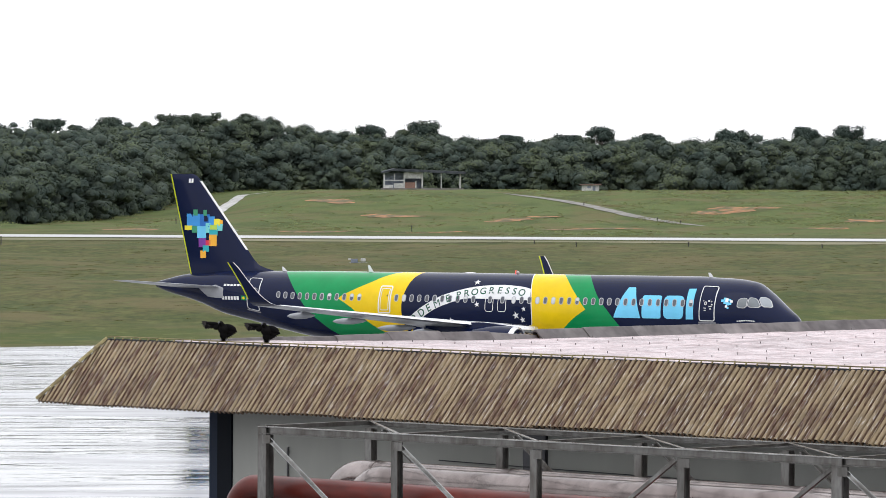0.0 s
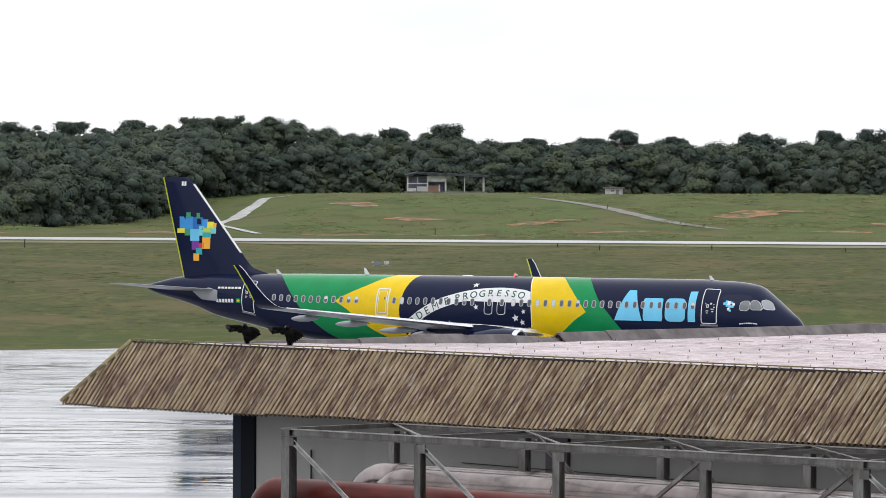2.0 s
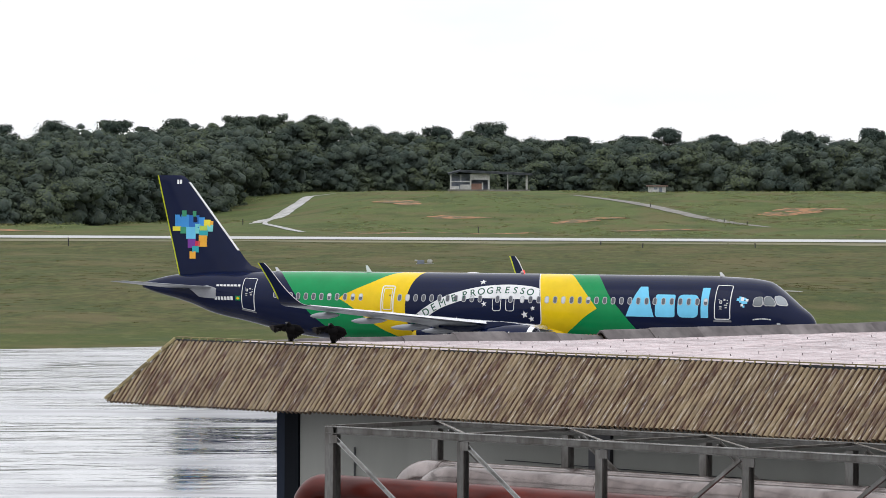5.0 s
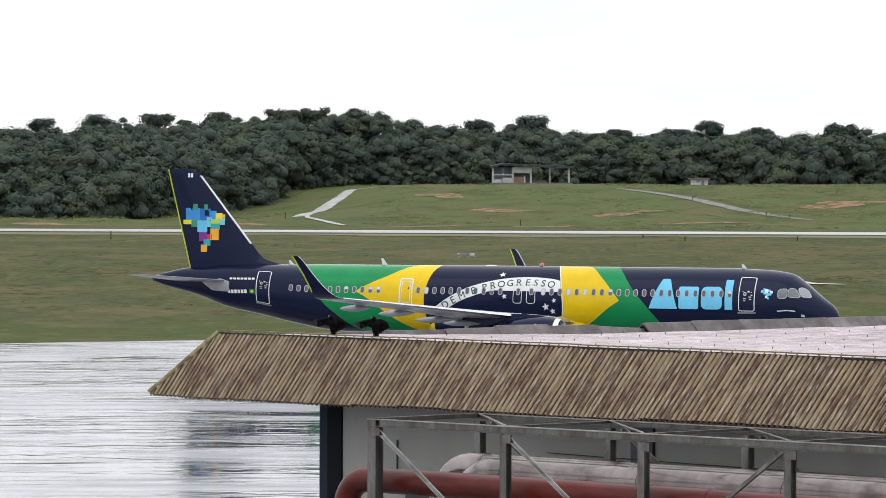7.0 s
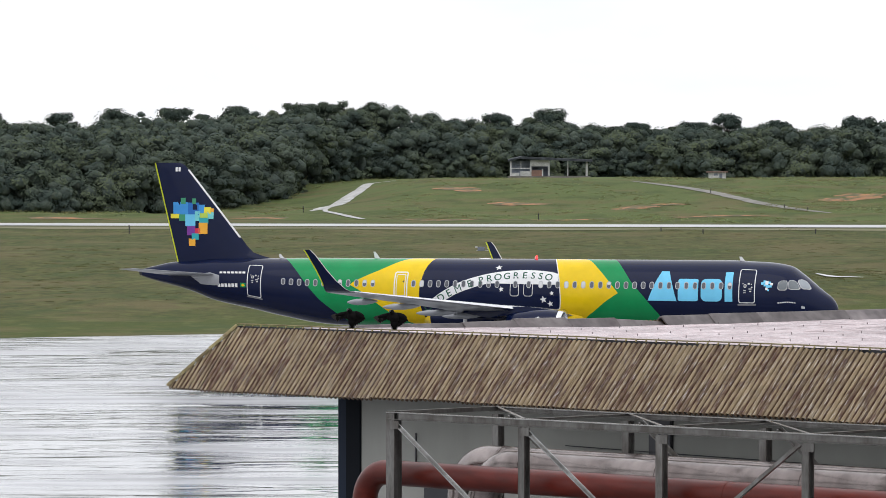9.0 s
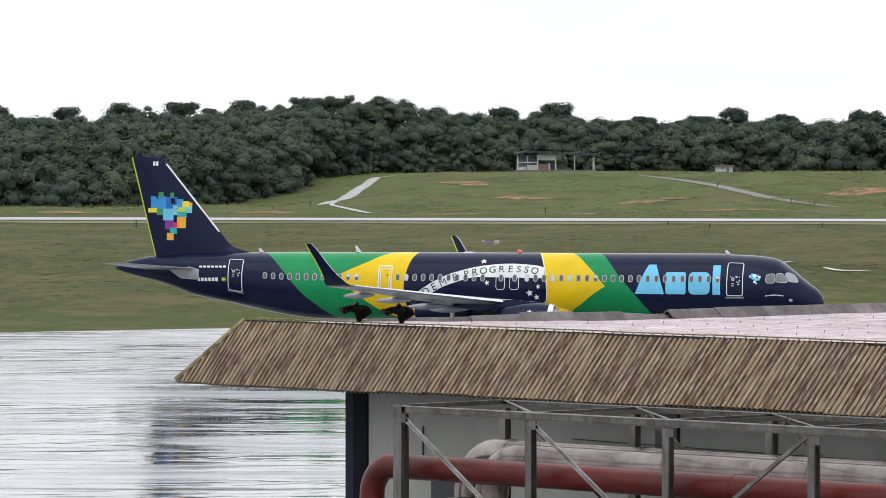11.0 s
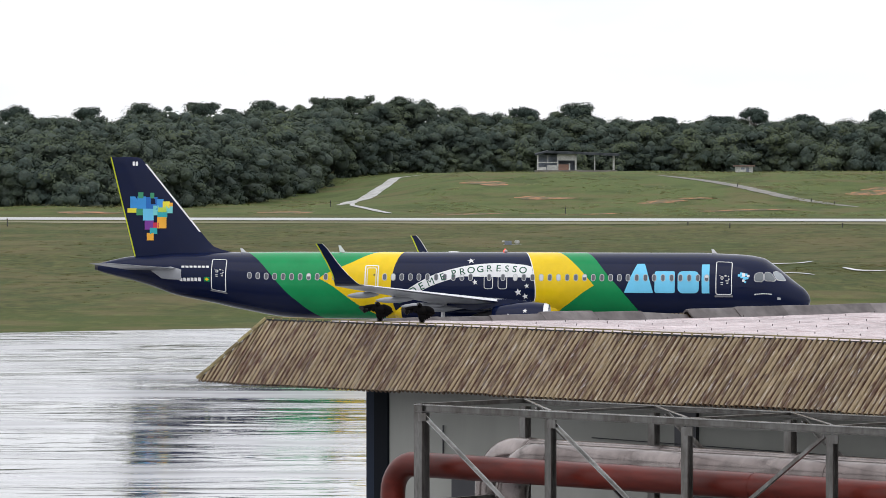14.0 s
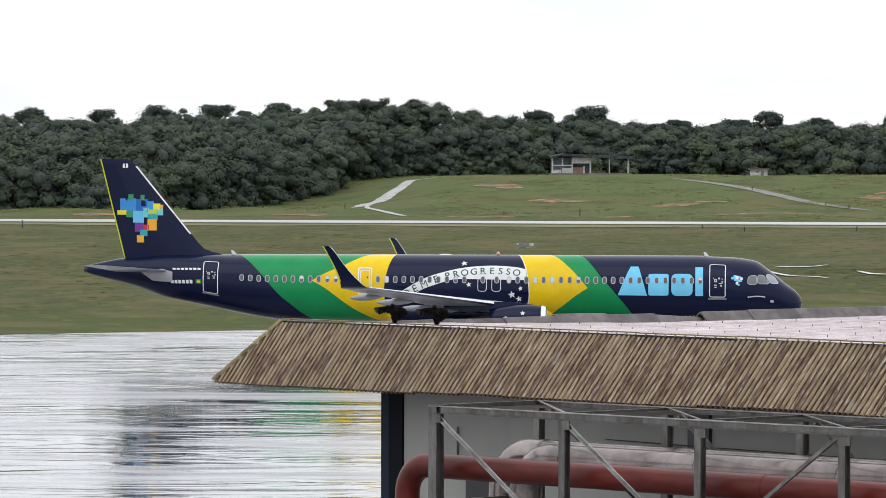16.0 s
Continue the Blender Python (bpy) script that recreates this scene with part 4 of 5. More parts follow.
# crown antennas, beacon
for a, z, h in ((5.75, 5.78, 0.36), (28.9, 5.9, 0.42), (35.1, 5.85, 0.3)):
    prof = [[(-a + dx * k + lean, dy * k, z + zz) for dx, dy in ((0.2, 0), (0.05, 0.03), (-0.2, 0), (0.05, -0.03))] for k, lean, zz in ((1.0, 0, -0.08), (0.35, -0.24, h))]
    part("blade_antenna", loft_bm(prof), WHITE, plane, "white blade antenna")
beacon = part("beacon", tube_bm([(-18.75, 0, 5.88), (-18.75, 0, 5.925)], 0.13, 16), WHITE, plane, "beacon with a turning red lens")
BEACON_AT = (-18.75, 0, 5.99)


def dome_slice(q0, q1, r, n):
    """A wedge of a dome about the z axis, from q0 to q1 degrees."""
    bm = bmesh.new()
    grid = [[bm.verts.new((r * math.cos(radians(e)) * math.cos(radians(q0 + (q1 - q0) * k / n)), r * math.cos(radians(e)) * math.sin(radians(q0 + (q1 - q0) * k / n)), r * math.sin(radians(e))))
             for k in range(n + 1)] for e in (-40, -15, 15, 45, 75)]
    for lo_, hi_ in zip(grid, grid[1:]):
        for k in range(n):
            bm.faces.new((lo_[k], lo_[k + 1], hi_[k + 1], hi_[k]))
    return bm


GLOW = bpy.data.materials.new("red_beacon_glow")
GLOW.use_nodes = True
GLOW.node_tree.nodes["Principled BSDF"].inputs["Base Color"].default_value = (0.6, 0.02, 0.02, 1)
GLOW.node_tree.nodes["Principled BSDF"].inputs["Emission Color"].default_value = (1.0, 0.03, 0.03, 1)
GLOW.node_tree.nodes["Principled BSDF"].inputs["Emission Strength"].default_value = 3.0
turning_lens = part("turning_lens", dome_slice(35, 325, 0.11, 20), mat("beacon_shroud", (0.5, 0.42, 0.40), 0.3), plane, smooth=True, m=pose(*BEACON_AT))
part("lit_lens", dome_slice(-24, 24, 0.16, 8), GLOW, turning_lens, "glowing red lens", smooth=True)
for a, l in ((22.0, 0.9),):
    d2 = bmesh.new()
    bmesh.ops.create_uvsphere(d2, u_segments=12, v_segments=6, radius=0.5, matrix=Matrix.Translation((-a, 0, 5.9)) @ Matrix.Diagonal((l, 0.4, 0.16, 1)))
    part("crown_fairing", d2, WHITE, plane, smooth=True)


def foil(a, chord, b, z, thick, lean=0.0, n=9):
    """A wing section: leading edge at a, b metres out to starboard (negative is port)."""
    up, dn = [], []
    for k in range(n):
        t = (k / (n - 1)) ** 1.6
        y = thick * 2.6 * (0.2969 * math.sqrt(t) - 0.126 * t - 0.3516 * t * t + 0.2843 * t ** 3 - 0.1036 * t ** 4)
        up.append((t, y))
        dn.append((t, -y * 0.8))
    loop = up + dn[-2:0:-1]
    return [(-(a + chord * t), -(b + y * math.sin(lean)), z + y * math.cos(lean) - 0.02 * chord * t) for t, y in loop]


for sg in (1, -1):
    secs = [(1.0, 15.5, 7.3, 2.45, .75), (2.0, 16.15, 6.5, 2.62, .7), (6.4, 18.75, 3.95, 3.1, .42), (10, 21.0, 3.05, 3.52, .3), (14, 23.45, 2.25, 3.98, .2), (16.2, 24.85, 1.7, 4.24, .14)]
    wing = part("wing", loft_bm([foil(a, c, sg * b, z, t) for b, a, c, z, t in secs]), WING_GREY, plane, "light grey swept wing", smooth=True)
    sh = [(16.2, 24.85, 1.7, 4.24, .14, 0), (16.55, 25.05, 1.5, 4.3, .13, .15), (16.85, 25.22, 1.3, 4.42, .12, .4), (17.08, 25.4, 1.12, 4.62, .11, .7), (17.22, 25.68, .90, 4.9, .1, .95),
          (17.33, 25.98, .74, 5.25, .09, 1.1), (17.45, 26.29, .61, 5.65, .08, 1.15), (17.7, 26.80, .47, 6.4, .06, 1.25), (17.8, 27.08, .36, 6.7, .04, 1.25)]
    part("sharklet", loft_bm([foil(a, c, sg * b, z, t, sg * le) for b, a, c, z, t, le in sh]), NAVY, wing, "navy upturned wingtip", smooth=True)
    part("tip_edge", loft_bm([[(-(a - 0.03), -sg * (b + e), z) for e in (-0.022, 0.022)] + [(-(a + 0.01), -sg * (b + e), z + 0.01) for e in (0.022, -0.022)] for b, a, c, z, t, le in sh]),
         WHITE, wing, "pale leading edge")
    part("tip_trailing_edge", loft_bm([[(-(a + c - 0.04), -sg * (b + e), z) for e in (-0.035, 0.035)] + [(-(a + c + 0.03), -sg * (b + e), z) for e in (0.035, -0.035)] for b, a, c, z, t, le in sh[3:]]),
         LIME, wing, "lime trailing edge")
    part("slat", loft_bm([[(-(a - 0.03), -sg * b, z + 0.015), (-(a + 0.1), -sg * b, z + t * 0.34 + 0.02), (-(a + 0.28), -sg * b, z + t * 0.46 + 0.012), (-(a + 0.12), -sg * b, z - t * 0.2)] for b, a, c, z, t in secs[1:]]),
         BARE_METAL, wing, "bare metal leading edge")
    for b, a, z, ln in ((6.9, 21.6, 2.85, 2.6), (10.2, 22.9, 3.3, 2.3), (13.2, 24.5, 3.65, 1.9), (4.3, 20.8, 2.6, 2.6)):
        rr = [(0, .02), (.15, .1), (.4, .16), (.7, .15), (.9, .09), (1, .02)]
        part("flap_fairing", loft_bm([[(-(a + ln * t), -sg * b + r * math.cos(q * math.pi / 5), z - 0.08 * t + r * 1.25 * math.sin(q * math.pi / 5)) for q in range(10)] for t, r in rr]),
             WING_GREY, wing, smooth=True)
    # engine
    ex, ez, by = 15.35, 2.0, 5.75
    nac = [(0.0, .80), (.05, .90), (.25, .98), (.9, 1.05), (1.8, 1.03), (2.8, .9), (3.4, .74)]
    ring = lambda a, r: [(-(ex + a), -sg * by + r * math.cos(k * math.pi / 16), ez + r * math.sin(k * math.pi / 16)) for k in range(32)]
    engine = part("engine", loft_bm([ring(a, r) for a, r in nac[2:]]), NAVY, plane, "navy engine nacelle", smooth=True)
    part("intake_lip", loft_bm([ring(.3, .80), ring(.0, .84), ring(-.02, .90), ring(.05, .95), ring(.26, .985)]), BARE_METAL, engine, "bare metal intake lip", smooth=True)
    part("fan", loft_bm([ring(.45, .86), ring(.5, .86)]), DARK_METAL, engine, smooth=True)
    part("exhaust", loft_bm([ring(3.3, .55), ring(4.2, .4), ring(4.9, .12)]), DARK_METAL, engine, smooth=True)
    part("pylon", loft_bm([[(-(ex + a), -sg * by + s, ez + z) for s, z in ((-.16, z0), (.16, z0), (.1, z1), (-.1, z1))] for a, z0, z1 in ((0.9, .95, 1.05), (2.4, .85, 1.2), (4.6, .5, 1.15), (6.2, .8, 1.0))]),
         NAVY, engine)
    if sg == 1:
        for a, q, r in ((1.0, 8, .17), (1.35, 30, .17), (1.9, -2, .14), (2.4, 14, .14)):
            pts = []
            for k in range(10):
                an = math.pi / 2 + k * math.pi / 5
                rr_ = r if k % 2 == 0 else r * .42
                aa, qq = a - rr_ * math.cos(an), radians(q) + rr_ * math.sin(an) / 1.05
                rad = float(np.interp(aa, [n[0] for n in nac], [n[1] for n in nac])) + .012
                pts.append((-(ex + aa), -by - rad * math.cos(qq), ez + rad * math.sin(qq)))
            part("star", (lambda bm: (bm.faces.new([bm.verts.new(p) for p in pts]), bmesh.ops.triangulate(bm, faces=bm.faces), bm)[2])(bmesh.new()), WHITE, engine)
    # tailplane
    part("tailplane", loft_bm([foil(a, c, sg * b, z, t) for b, a, c, z, t in ((.5, 38.9, 3.5, 4.85, .34), (1.3, 39.35, 3.15, 4.9, .3), (6.2, 42.3, 1.25, 5.3, .11), (6.3, 42.6, .9, 5.31, .05))]),
         WING_GREY, plane, "pale grey tailplane", smooth=True)
    patch("tail_root_panel", [(40.9, 2), (39.6, 20), (38.9, 14), (38.9, -12), (40.2, -18)], 0.012, WING_GREY, fuselage, side=sg)
    # main gear
    gear = part("main_gear_strut", tube_bm([(-22.1, -sg * 3.8, 2.6), (-22.1, -sg * 3.8, 0.58)], 0.13, 12), WHITE, plane, "white main gear leg", smooth=True)
    for o in (-0.46, 0.46):
        wh = tube_bm([(-22.1, -sg * 3.8 + o - 0.2, .58), (-22.1, -sg * 3.8 + o - 0.15, .58), (-22.1, -sg * 3.8 + o + 0.15, .58), (-22.1, -sg * 3.8 + o + 0.2, .58)], [.5, .58, .58, .5], 24)
        tyre = part("tyre", wh, RUBBER, gear, smooth=True)
nose_gear = part("nose_gear_strut", tube_bm([(-5.1, 0, 2.1), (-5.1, 0, 0.38)], 0.1, 12), WHITE, plane, "white nose gear leg", smooth=True)
for o in (-0.25, 0.25):
    part("tyre", tube_bm([(-5.1, o - 0.11, .38), (-5.1, o - 0.07, .38), (-5.1, o + 0.07, .38), (-5.1, o + 0.11, .38)], [.32, .38, .38, .32], 20), RUBBER, nose_gear, smooth=True)
# belly fairing
fairing = [(14.2, .3, .2), (15.5, 1.6, .75), (16.95, 2.05, .9), (17.5, 2.08, .92), (22.5, 2.08, .92), (25, 1.7, .7), (26.5, .4, .2)]
for lo_, hi_, mt, lb in ((0, 3, YELLOW, "yellow front of the belly fairing"), (2, 6, NAVY, "navy belly fairing"), (5, 7, YELLOW, "yellow rear of the belly fairing")):
    part("belly_fairing", loft_bm([[(-a, w * math.cos(k * math.pi / 12), 2.35 + h * math.sin(k * math.pi / 12)) for k in range(24)] for a, w, h in fairing[lo_:hi_]]),
         mt, plane, lb, smooth=True)

# fin
FIN = [(5.35, 35.2, 42.0, .30), (5.9, 35.95, 42.13, .28), (6.05, 36.55, 42.17, .27), (6.23, 37.06, 42.21, .26), (6.6, 37.45, 42.3, .25), (7.16, 37.89, 42.44, .24), (11.45, 41.42, 43.5, .12), (11.7, 41.68, 43.56, .11), (11.81, 41.95, 43.59, .08)]


def fin_ring(z, a0, a1, hw):
    ts = [(0, 0), (.06, .45), (.2, .85), (.4, 1), (.7, .7), (1, .08)]
    return [(-(a0 + (a1 - a0) * t), hw * y, z) for t, y in ts] + [(-(a0 + (a1 - a0) * t), -hw * y, z) for t, y in ts[-1:0:-1]]


fin = part("fin", loft_bm([fin_ring(*f) for f in FIN]), NAVY, plane, "tall navy tail fin", smooth=True)
part("fin_leading_edge", loft_bm([[(-(a - .035), -.045, z), (-(a - .035), .045, z), (-(a + .07), .06, z), (-(a + .07), -.06, z)] for a, z in ((37.93, 7.16), (41.36, 11.38))]),
     WHITE, fin, "white leading edge strip")
part("fin_trailing_edge", loft_bm([[(-(a - .02), -.05, z), (-(a - .02), .05, z), (-(a + .06), .03, z), (-(a + .06), -.03, z)] for a, z in ((42.05, 5.6), (43.58, 11.8))]),
     LIME, fin, "lime trailing edge")


def fin_half(a, z):
    zs = [f[0] for f in FIN]
    a0, a1, hw = (np.interp(z, zs, [f[i] for f in FIN]) for i in (1, 2, 3))
    t = (a - a0) / (a1 - a0)
    return float(hw * np.interp(t, [0, .06, .2, .4, .7, 1], [0, .45, .85, 1, .7, .08]))


TILE_COL = {"b": (.06, .30, .68), "d": (.03, .16, .5), "c": (.16, .55, .8), "t": (.04, .38, .42), "g": (.06, .3, .16), "y": (.8, .7, .06), "l": (.45, .62, .1), "o": (.85, .42, .05),
            "p": (.2, .05, .3), "r": (.6, .04, .08), "m": (.2, .62, .62)}
TILES = {k: paint("emblem_" + k, v, 0.3) for k, v in TILE_COL.items()}
EMBLEM = "b158,198,220,248 g190,182,210,205 g237,184,252,205 d220,200,265,248 b263,208,288,240 y147,243,185,260 g182,245,208,270 c208,245,250,290 m248,233,270,270 y285,217,312,243 m298,235,323,262 o310,222,323,236 l268,240,300,258 t265,255,303,280 p215,290,250,325 r248,298,270,318 o264,277,300,320 t235,318,264,342 o223,338,250,366"
for i, word in enumerate(EMBLEM.split()):
    x0, y0, x1, y1 = (int(q) for q in word[1:].split(","))
    a0, a1 = 43.59 - (x0 - 84) * .01647, 43.59 - (x1 - 84) * .01647
    z0, z1 = 11.81 - (y0 - 47) * .01626, 11.81 - (y1 - 47) * .01626
    bm = bmesh.new()
    lift = .012 + .0012 * i
    vs = [bm.verts.new((-a, -(fin_half(a, z) + lift), z)) for a, z in ((a0, z0), (a1, z0), (a1, z1), (a0, z1))]
    bm.faces.new(vs)
    bmesh.ops.triangulate(bm, faces=bm.faces)
    part("emblem_square", bm, TILES[word[0]], fin)
for i in range(2):
    a0 = 42.2 - i * .19
    bm = bmesh.new()
    bm.faces.new([bm.verts.new((-a, -(fin_half(a, z) + .012), z)) for a, z in ((a0, 11.53), (a0 - .14, 11.53), (a0 - .14, 11.27), (a0, 11.27))])
    part("marking_bar", bm, WHITE, fin)

# ---- foliage ----
def ico_arrays(sub):
    bm = bmesh.new()
    bmesh.ops.create_icosphere(bm, subdivisions=sub, radius=1.0)
    bm.verts.ensure_lookup_table()
    v = np.array([tuple(q.co) for q in bm.verts])
    f = np.array([[q.index for q in g.verts] for g in bm.faces])
    bm.free()
    return v, f


ICO_V, ICO_F = ico_arrays(1)
nrg = np.random.default_rng(3)


def fast_mesh(name, verts, tris, material):
    """A triangle mesh straight from arrays."""
    me = bpy.data.meshes.new(name)
    me.vertices.add(len(verts))
    me.vertices.foreach_set("co", np.ascontiguousarray(verts, dtype=np.float32).ravel())
    me.loops.add(len(tris) * 3)
    me.loops.foreach_set("vertex_index", np.ascontiguousarray(tris, dtype=np.int32).ravel())
    me.polygons.add(len(tris))
    me.polygons.foreach_set("loop_start", np.arange(0, len(tris) * 3, 3, dtype=np.int32))
    me.polygons.foreach_set("loop_total", np.full(len(tris), 3, dtype=np.int32))
    me.materials.append(material)
    me.update(calc_edges=True)
    me.validate()
    return me


def leaf_cards(centres, normals, size, g, jitter=0.5):
    """Bent leaf sprays: two triangles at each centre, turned about its normal."""
    n = len(centres)
    r = g.normal(size=(n, 3))
    nn = normals + jitter * r
    nn /= np.linalg.norm(nn, axis=1)[:, None] + 1e-9
    t = np.cross(nn, g.normal(size=(n, 3)))
    t /= np.linalg.norm(t, axis=1)[:, None] + 1e-9
    b = np.cross(nn, t)
    s = size * g.uniform(0.6, 1.4, n)[:, None]
    v = np.stack([centres - t * s, centres - b * s * 0.55 + nn * s * 0.2, centres + t * s, centres + b * s * 0.55 + nn * s * 0.2], 1).reshape(-1, 3)
    i = np.arange(n)[:, None] * 4
    f = np.concatenate([i + np.array([[0, 1, 2]]), i + np.array([[0, 2, 3]])])
    return v, f


def crown(centre, radius, height, lobes, leaves, size, g, flat=0.75, low=0.2):
    """Lobes of a crown: leaf sprays on lumpy balls, and the lobes themselves as inner cores."""
    cv, cf, lv, lf = [], [], [], []
    for k in range(lobes):
        q = g.uniform(0, 2 * math.pi)
        d = radius * math.sqrt(g.uniform(0, 1)) * 0.75
        h = g.uniform(low, 1.0) * height * (1 - 0.35 * (d / radius) ** 2)
        c = np.array(centre) + np.array([d * math.cos(q), d * math.sin(q), h])
        r = min(radius * g.uniform(0.2, 0.42), 1.75)
        sc = np.array([r, r, r * flat])
        cv.append(ICO_V * sc * 0.76 * (1 + 0.13 * g.normal(size=(len(ICO_V), 1))) + c)
        cf.append(ICO_F + sum(len(a) for a in cv[:-1]))
        u = g.normal(size=(leaves, 3))
        u[:, 2] = np.abs(u[:, 2]) * 1.1 - 0.35
        u /= np.linalg.norm(u, axis=1)[:, None]
        p = u * sc * (0.97 + 0.12 * g.normal(size=(leaves, 1))) + c
        out = (p - np.array(centre)) / np.array([radius, radius, max(height, 1.0)])
        a, b = leaf_cards(p, u * 0.6 + out * 0.7, size, g, 0.2)
        lf.append(b + sum(len(z) for z in lv))
        lv.append(a)
    return np.concatenate(cv), np.concatenate(cf), np.concatenate(lv), np.concatenate(lf)


TOP = [(-140, 24.0), (-101, 23.6), (-85, 23.0), (-68, 24.4), (-61, 23.2), (-48, 24.8), (-42, 24.6), (-35, 25.5), (-29, 26.0), (-22, 25.8), (-15, 25.8), (-9, 24.2),
       (-2, 23.0), (4, 23.6), (8, 22.6), (14, 24.0), (19, 22.3), (32, 21.8), (43, 22.0), (52, 21.6), (57, 22.0), (65, 21.4), (72, 22.4), (79, 23.2), (85, 21.7),
       (91, 22.8), (97, 22.8), (105, 21.6), (140, 22.5)]
TOP_X, TOP_Z = [p[0] for p in TOP], [p[1] for p in TOP]


def forest_front(x):
    return float(np.interp(x, [-140, -70, -58, -48, -40, -34, -28, -20, 0, 40, 140], [662, 672, 678, 702, 740, 790, 838, 856, 862, 858, 850]))


def build_forest():
    cv, cf, lv, lf = [], [], [], []
    nc = nl = 0
    g = np.random.default_rng(17)
    back = 908.0
    y = 660.0
    while y < back:
        sp = 5.2 if y < 720 else 5.8
        for x in np.arange(-128 if y < 850 else -132, 128 + 1, sp):
            xx, yy = x + g.uniform(-2, 2), y + g.uniform(-2.2, 2.2)
            ff = forest_front(xx)
            if yy < ff or yy > ff + 210:
                continue
            gz = float(ground_z(xx, yy))
            lim = 10.5 + (float(np.interp(xx * 850 / yy, TOP_X, TOP_Z)) + 0.9 - 10.5) * yy / 850
            into = (yy - ff)
            hgt = min(lim - gz, g.uniform(5.5, 8.5) + min(into, 30) * 0.14 + g.uniform(-1, 2.5))
            if yy > back - 22:
                hgt = lim - gz - abs(g.normal()) * 0.55 + 0.25
            hgt = max(hgt, 4)
            r = g.uniform(2.6, 6.4)
            nearer = into < 25 or yy > back - 40
            edge = into < 16
            base = gz - 0.4 if edge else gz + hgt * 0.3
            flat = g.uniform(0.6, 0.95)
            a, b, c, d = crown((xx, yy, base), r, gz + hgt - base - r * 0.42 * flat, 18 if nearer else 14, 84 if nearer else 48, g.uniform(0.21, 0.30), g, flat, low=0.02 if edge else 0.3)
            top = gz + hgt - r * 0.75 - 1.0
            heart = ICO_V * np.array([r * 0.36, r * 0.36, (top - gz) * 0.5]) * (1 + 0.15 * g.normal(size=(len(ICO_V), 1))) + np.array([xx, yy + (r * 0.8 if edge else 0.0), (top + gz) / 2])
            a, b = np.concatenate([a, heart]), np.concatenate([b, ICO_F + len(a)])
            cv.append(a), cf.append(b + nc), lv.append(c), lf.append(d + nl)
            nc, nl = nc + len(a), nl + len(c)
        y += 4.6
    for x in np.arange(-120, 122, 2.6):          # understorey along the forest's foot
        xx = x + g.uniform(-1, 1)
        yy = forest_front(xx) + g.uniform(-1, 5)
        a, b, c, d = crown((xx, yy, float(ground_z(xx, yy)) - 0.5), g.uniform(1.8, 3.0), g.uniform(2.5, 5.5), 9, 60, 0.24, g, 0.8, low=0.0)
        cv.append(a), cf.append(b + nc), lv.append(c), lf.append(d + nl)
        nc, nl = nc + len(a), nl + len(c)
    return (np.concatenate(q) for q in (cv, cf, lv, lf))


fcv, fcf, flv, flf = build_forest()
inner_mesh = fast_mesh("forest_inner", fcv, fcf, HAZED_CORE)
inner_mesh.polygons.foreach_set("use_smooth", [True] * len(inner_mesh.polygons))
forest = tagged(new("forest", fast_mesh("forest", flv, flf, HAZED_LEAF)), "dense dark green rainforest edge behind the airfield", "forest", kind="stuff")
tagged(put("forest_inner", inner_mesh, forest, "inner foliage paled and blued for haze"), kind="stuff")


def tall_tree(x, y, top, radius, depth, seed, lobes=15, flat=0.72, name="tree", label="tall emergent rainforest tree with an open crown"):
    """A tree above the canopy: tapered trunk, limbs, and an open crown of leaf clumps."""
    g = np.random.default_rng(seed)
    gz = float(ground_z(x, y))
    t = thing(name, label, "tree", "emergent trees", m=pose(x, y, gz))
    h = top - gz
    base = h - depth
    bm = tube_bm([(0, 0, -0.3), (0.1, 0, base * 0.5), (0.2, 0.05, base), (0.25, 0.1, base + depth * 0.4)], [0.34, 0.27, 0.2, 0.1], 10)
    tips = []
    for k in range(7):
        q = 2 * math.pi * k / 7 + g.uniform(-0.3, 0.3)
        e = (radius * g.uniform(0.45, 0.8) * math.cos(q), radius * 0.7 * math.sin(q), base + depth * g.uniform(0.15, 0.75))
        tips.append(e)
        tube_bm([(0.2, 0.05, base - g.uniform(0, 1)), (e[0] * 0.5, e[1] * 0.5, base + depth * 0.25), e], [0.13, 0.09, 0.04], 6, bm=bm)
    part("trunk", bm, BARK, t, "pale branching trunk", smooth=True)
    lv, lf, n = [], [], 0
    for k in range(lobes):
        if k < len(tips):
            c = np.array(tips[k]) + np.array([0, 0, 0.2])
        else:
            q = g.uniform(0, 6.28)
            d = radius * g.uniform(0, 0.7)
            c = np.array([d * math.cos(q), d * math.sin(q), h - depth * g.uniform(0.2, 0.75) - 0.12 * d * d / radius])
        r = radius * g.uniform(0.3, 0.5)
        u = g.normal(size=(190, 3))
        u /= np.linalg.norm(u, axis=1)[:, None]
        p = u * np.array([r, r, r * flat]) * g.uniform(0.35, 1.05, (190, 1)) + c
        keep = p[:, 2] < h + g.uniform(-0.3, 0.15, len(p))
        a, b = leaf_cards(p[keep], u[keep] + np.array([0, 0, 0.4]), 0.25, g, 0.3)
        lv.append(a), lf.append(b + n)
        n += len(a)
    put("crown", fast_mesh("crown", np.concatenate(lv), np.concatenate(lf), HAZED_LEAF), t, "open crown of small leaves")


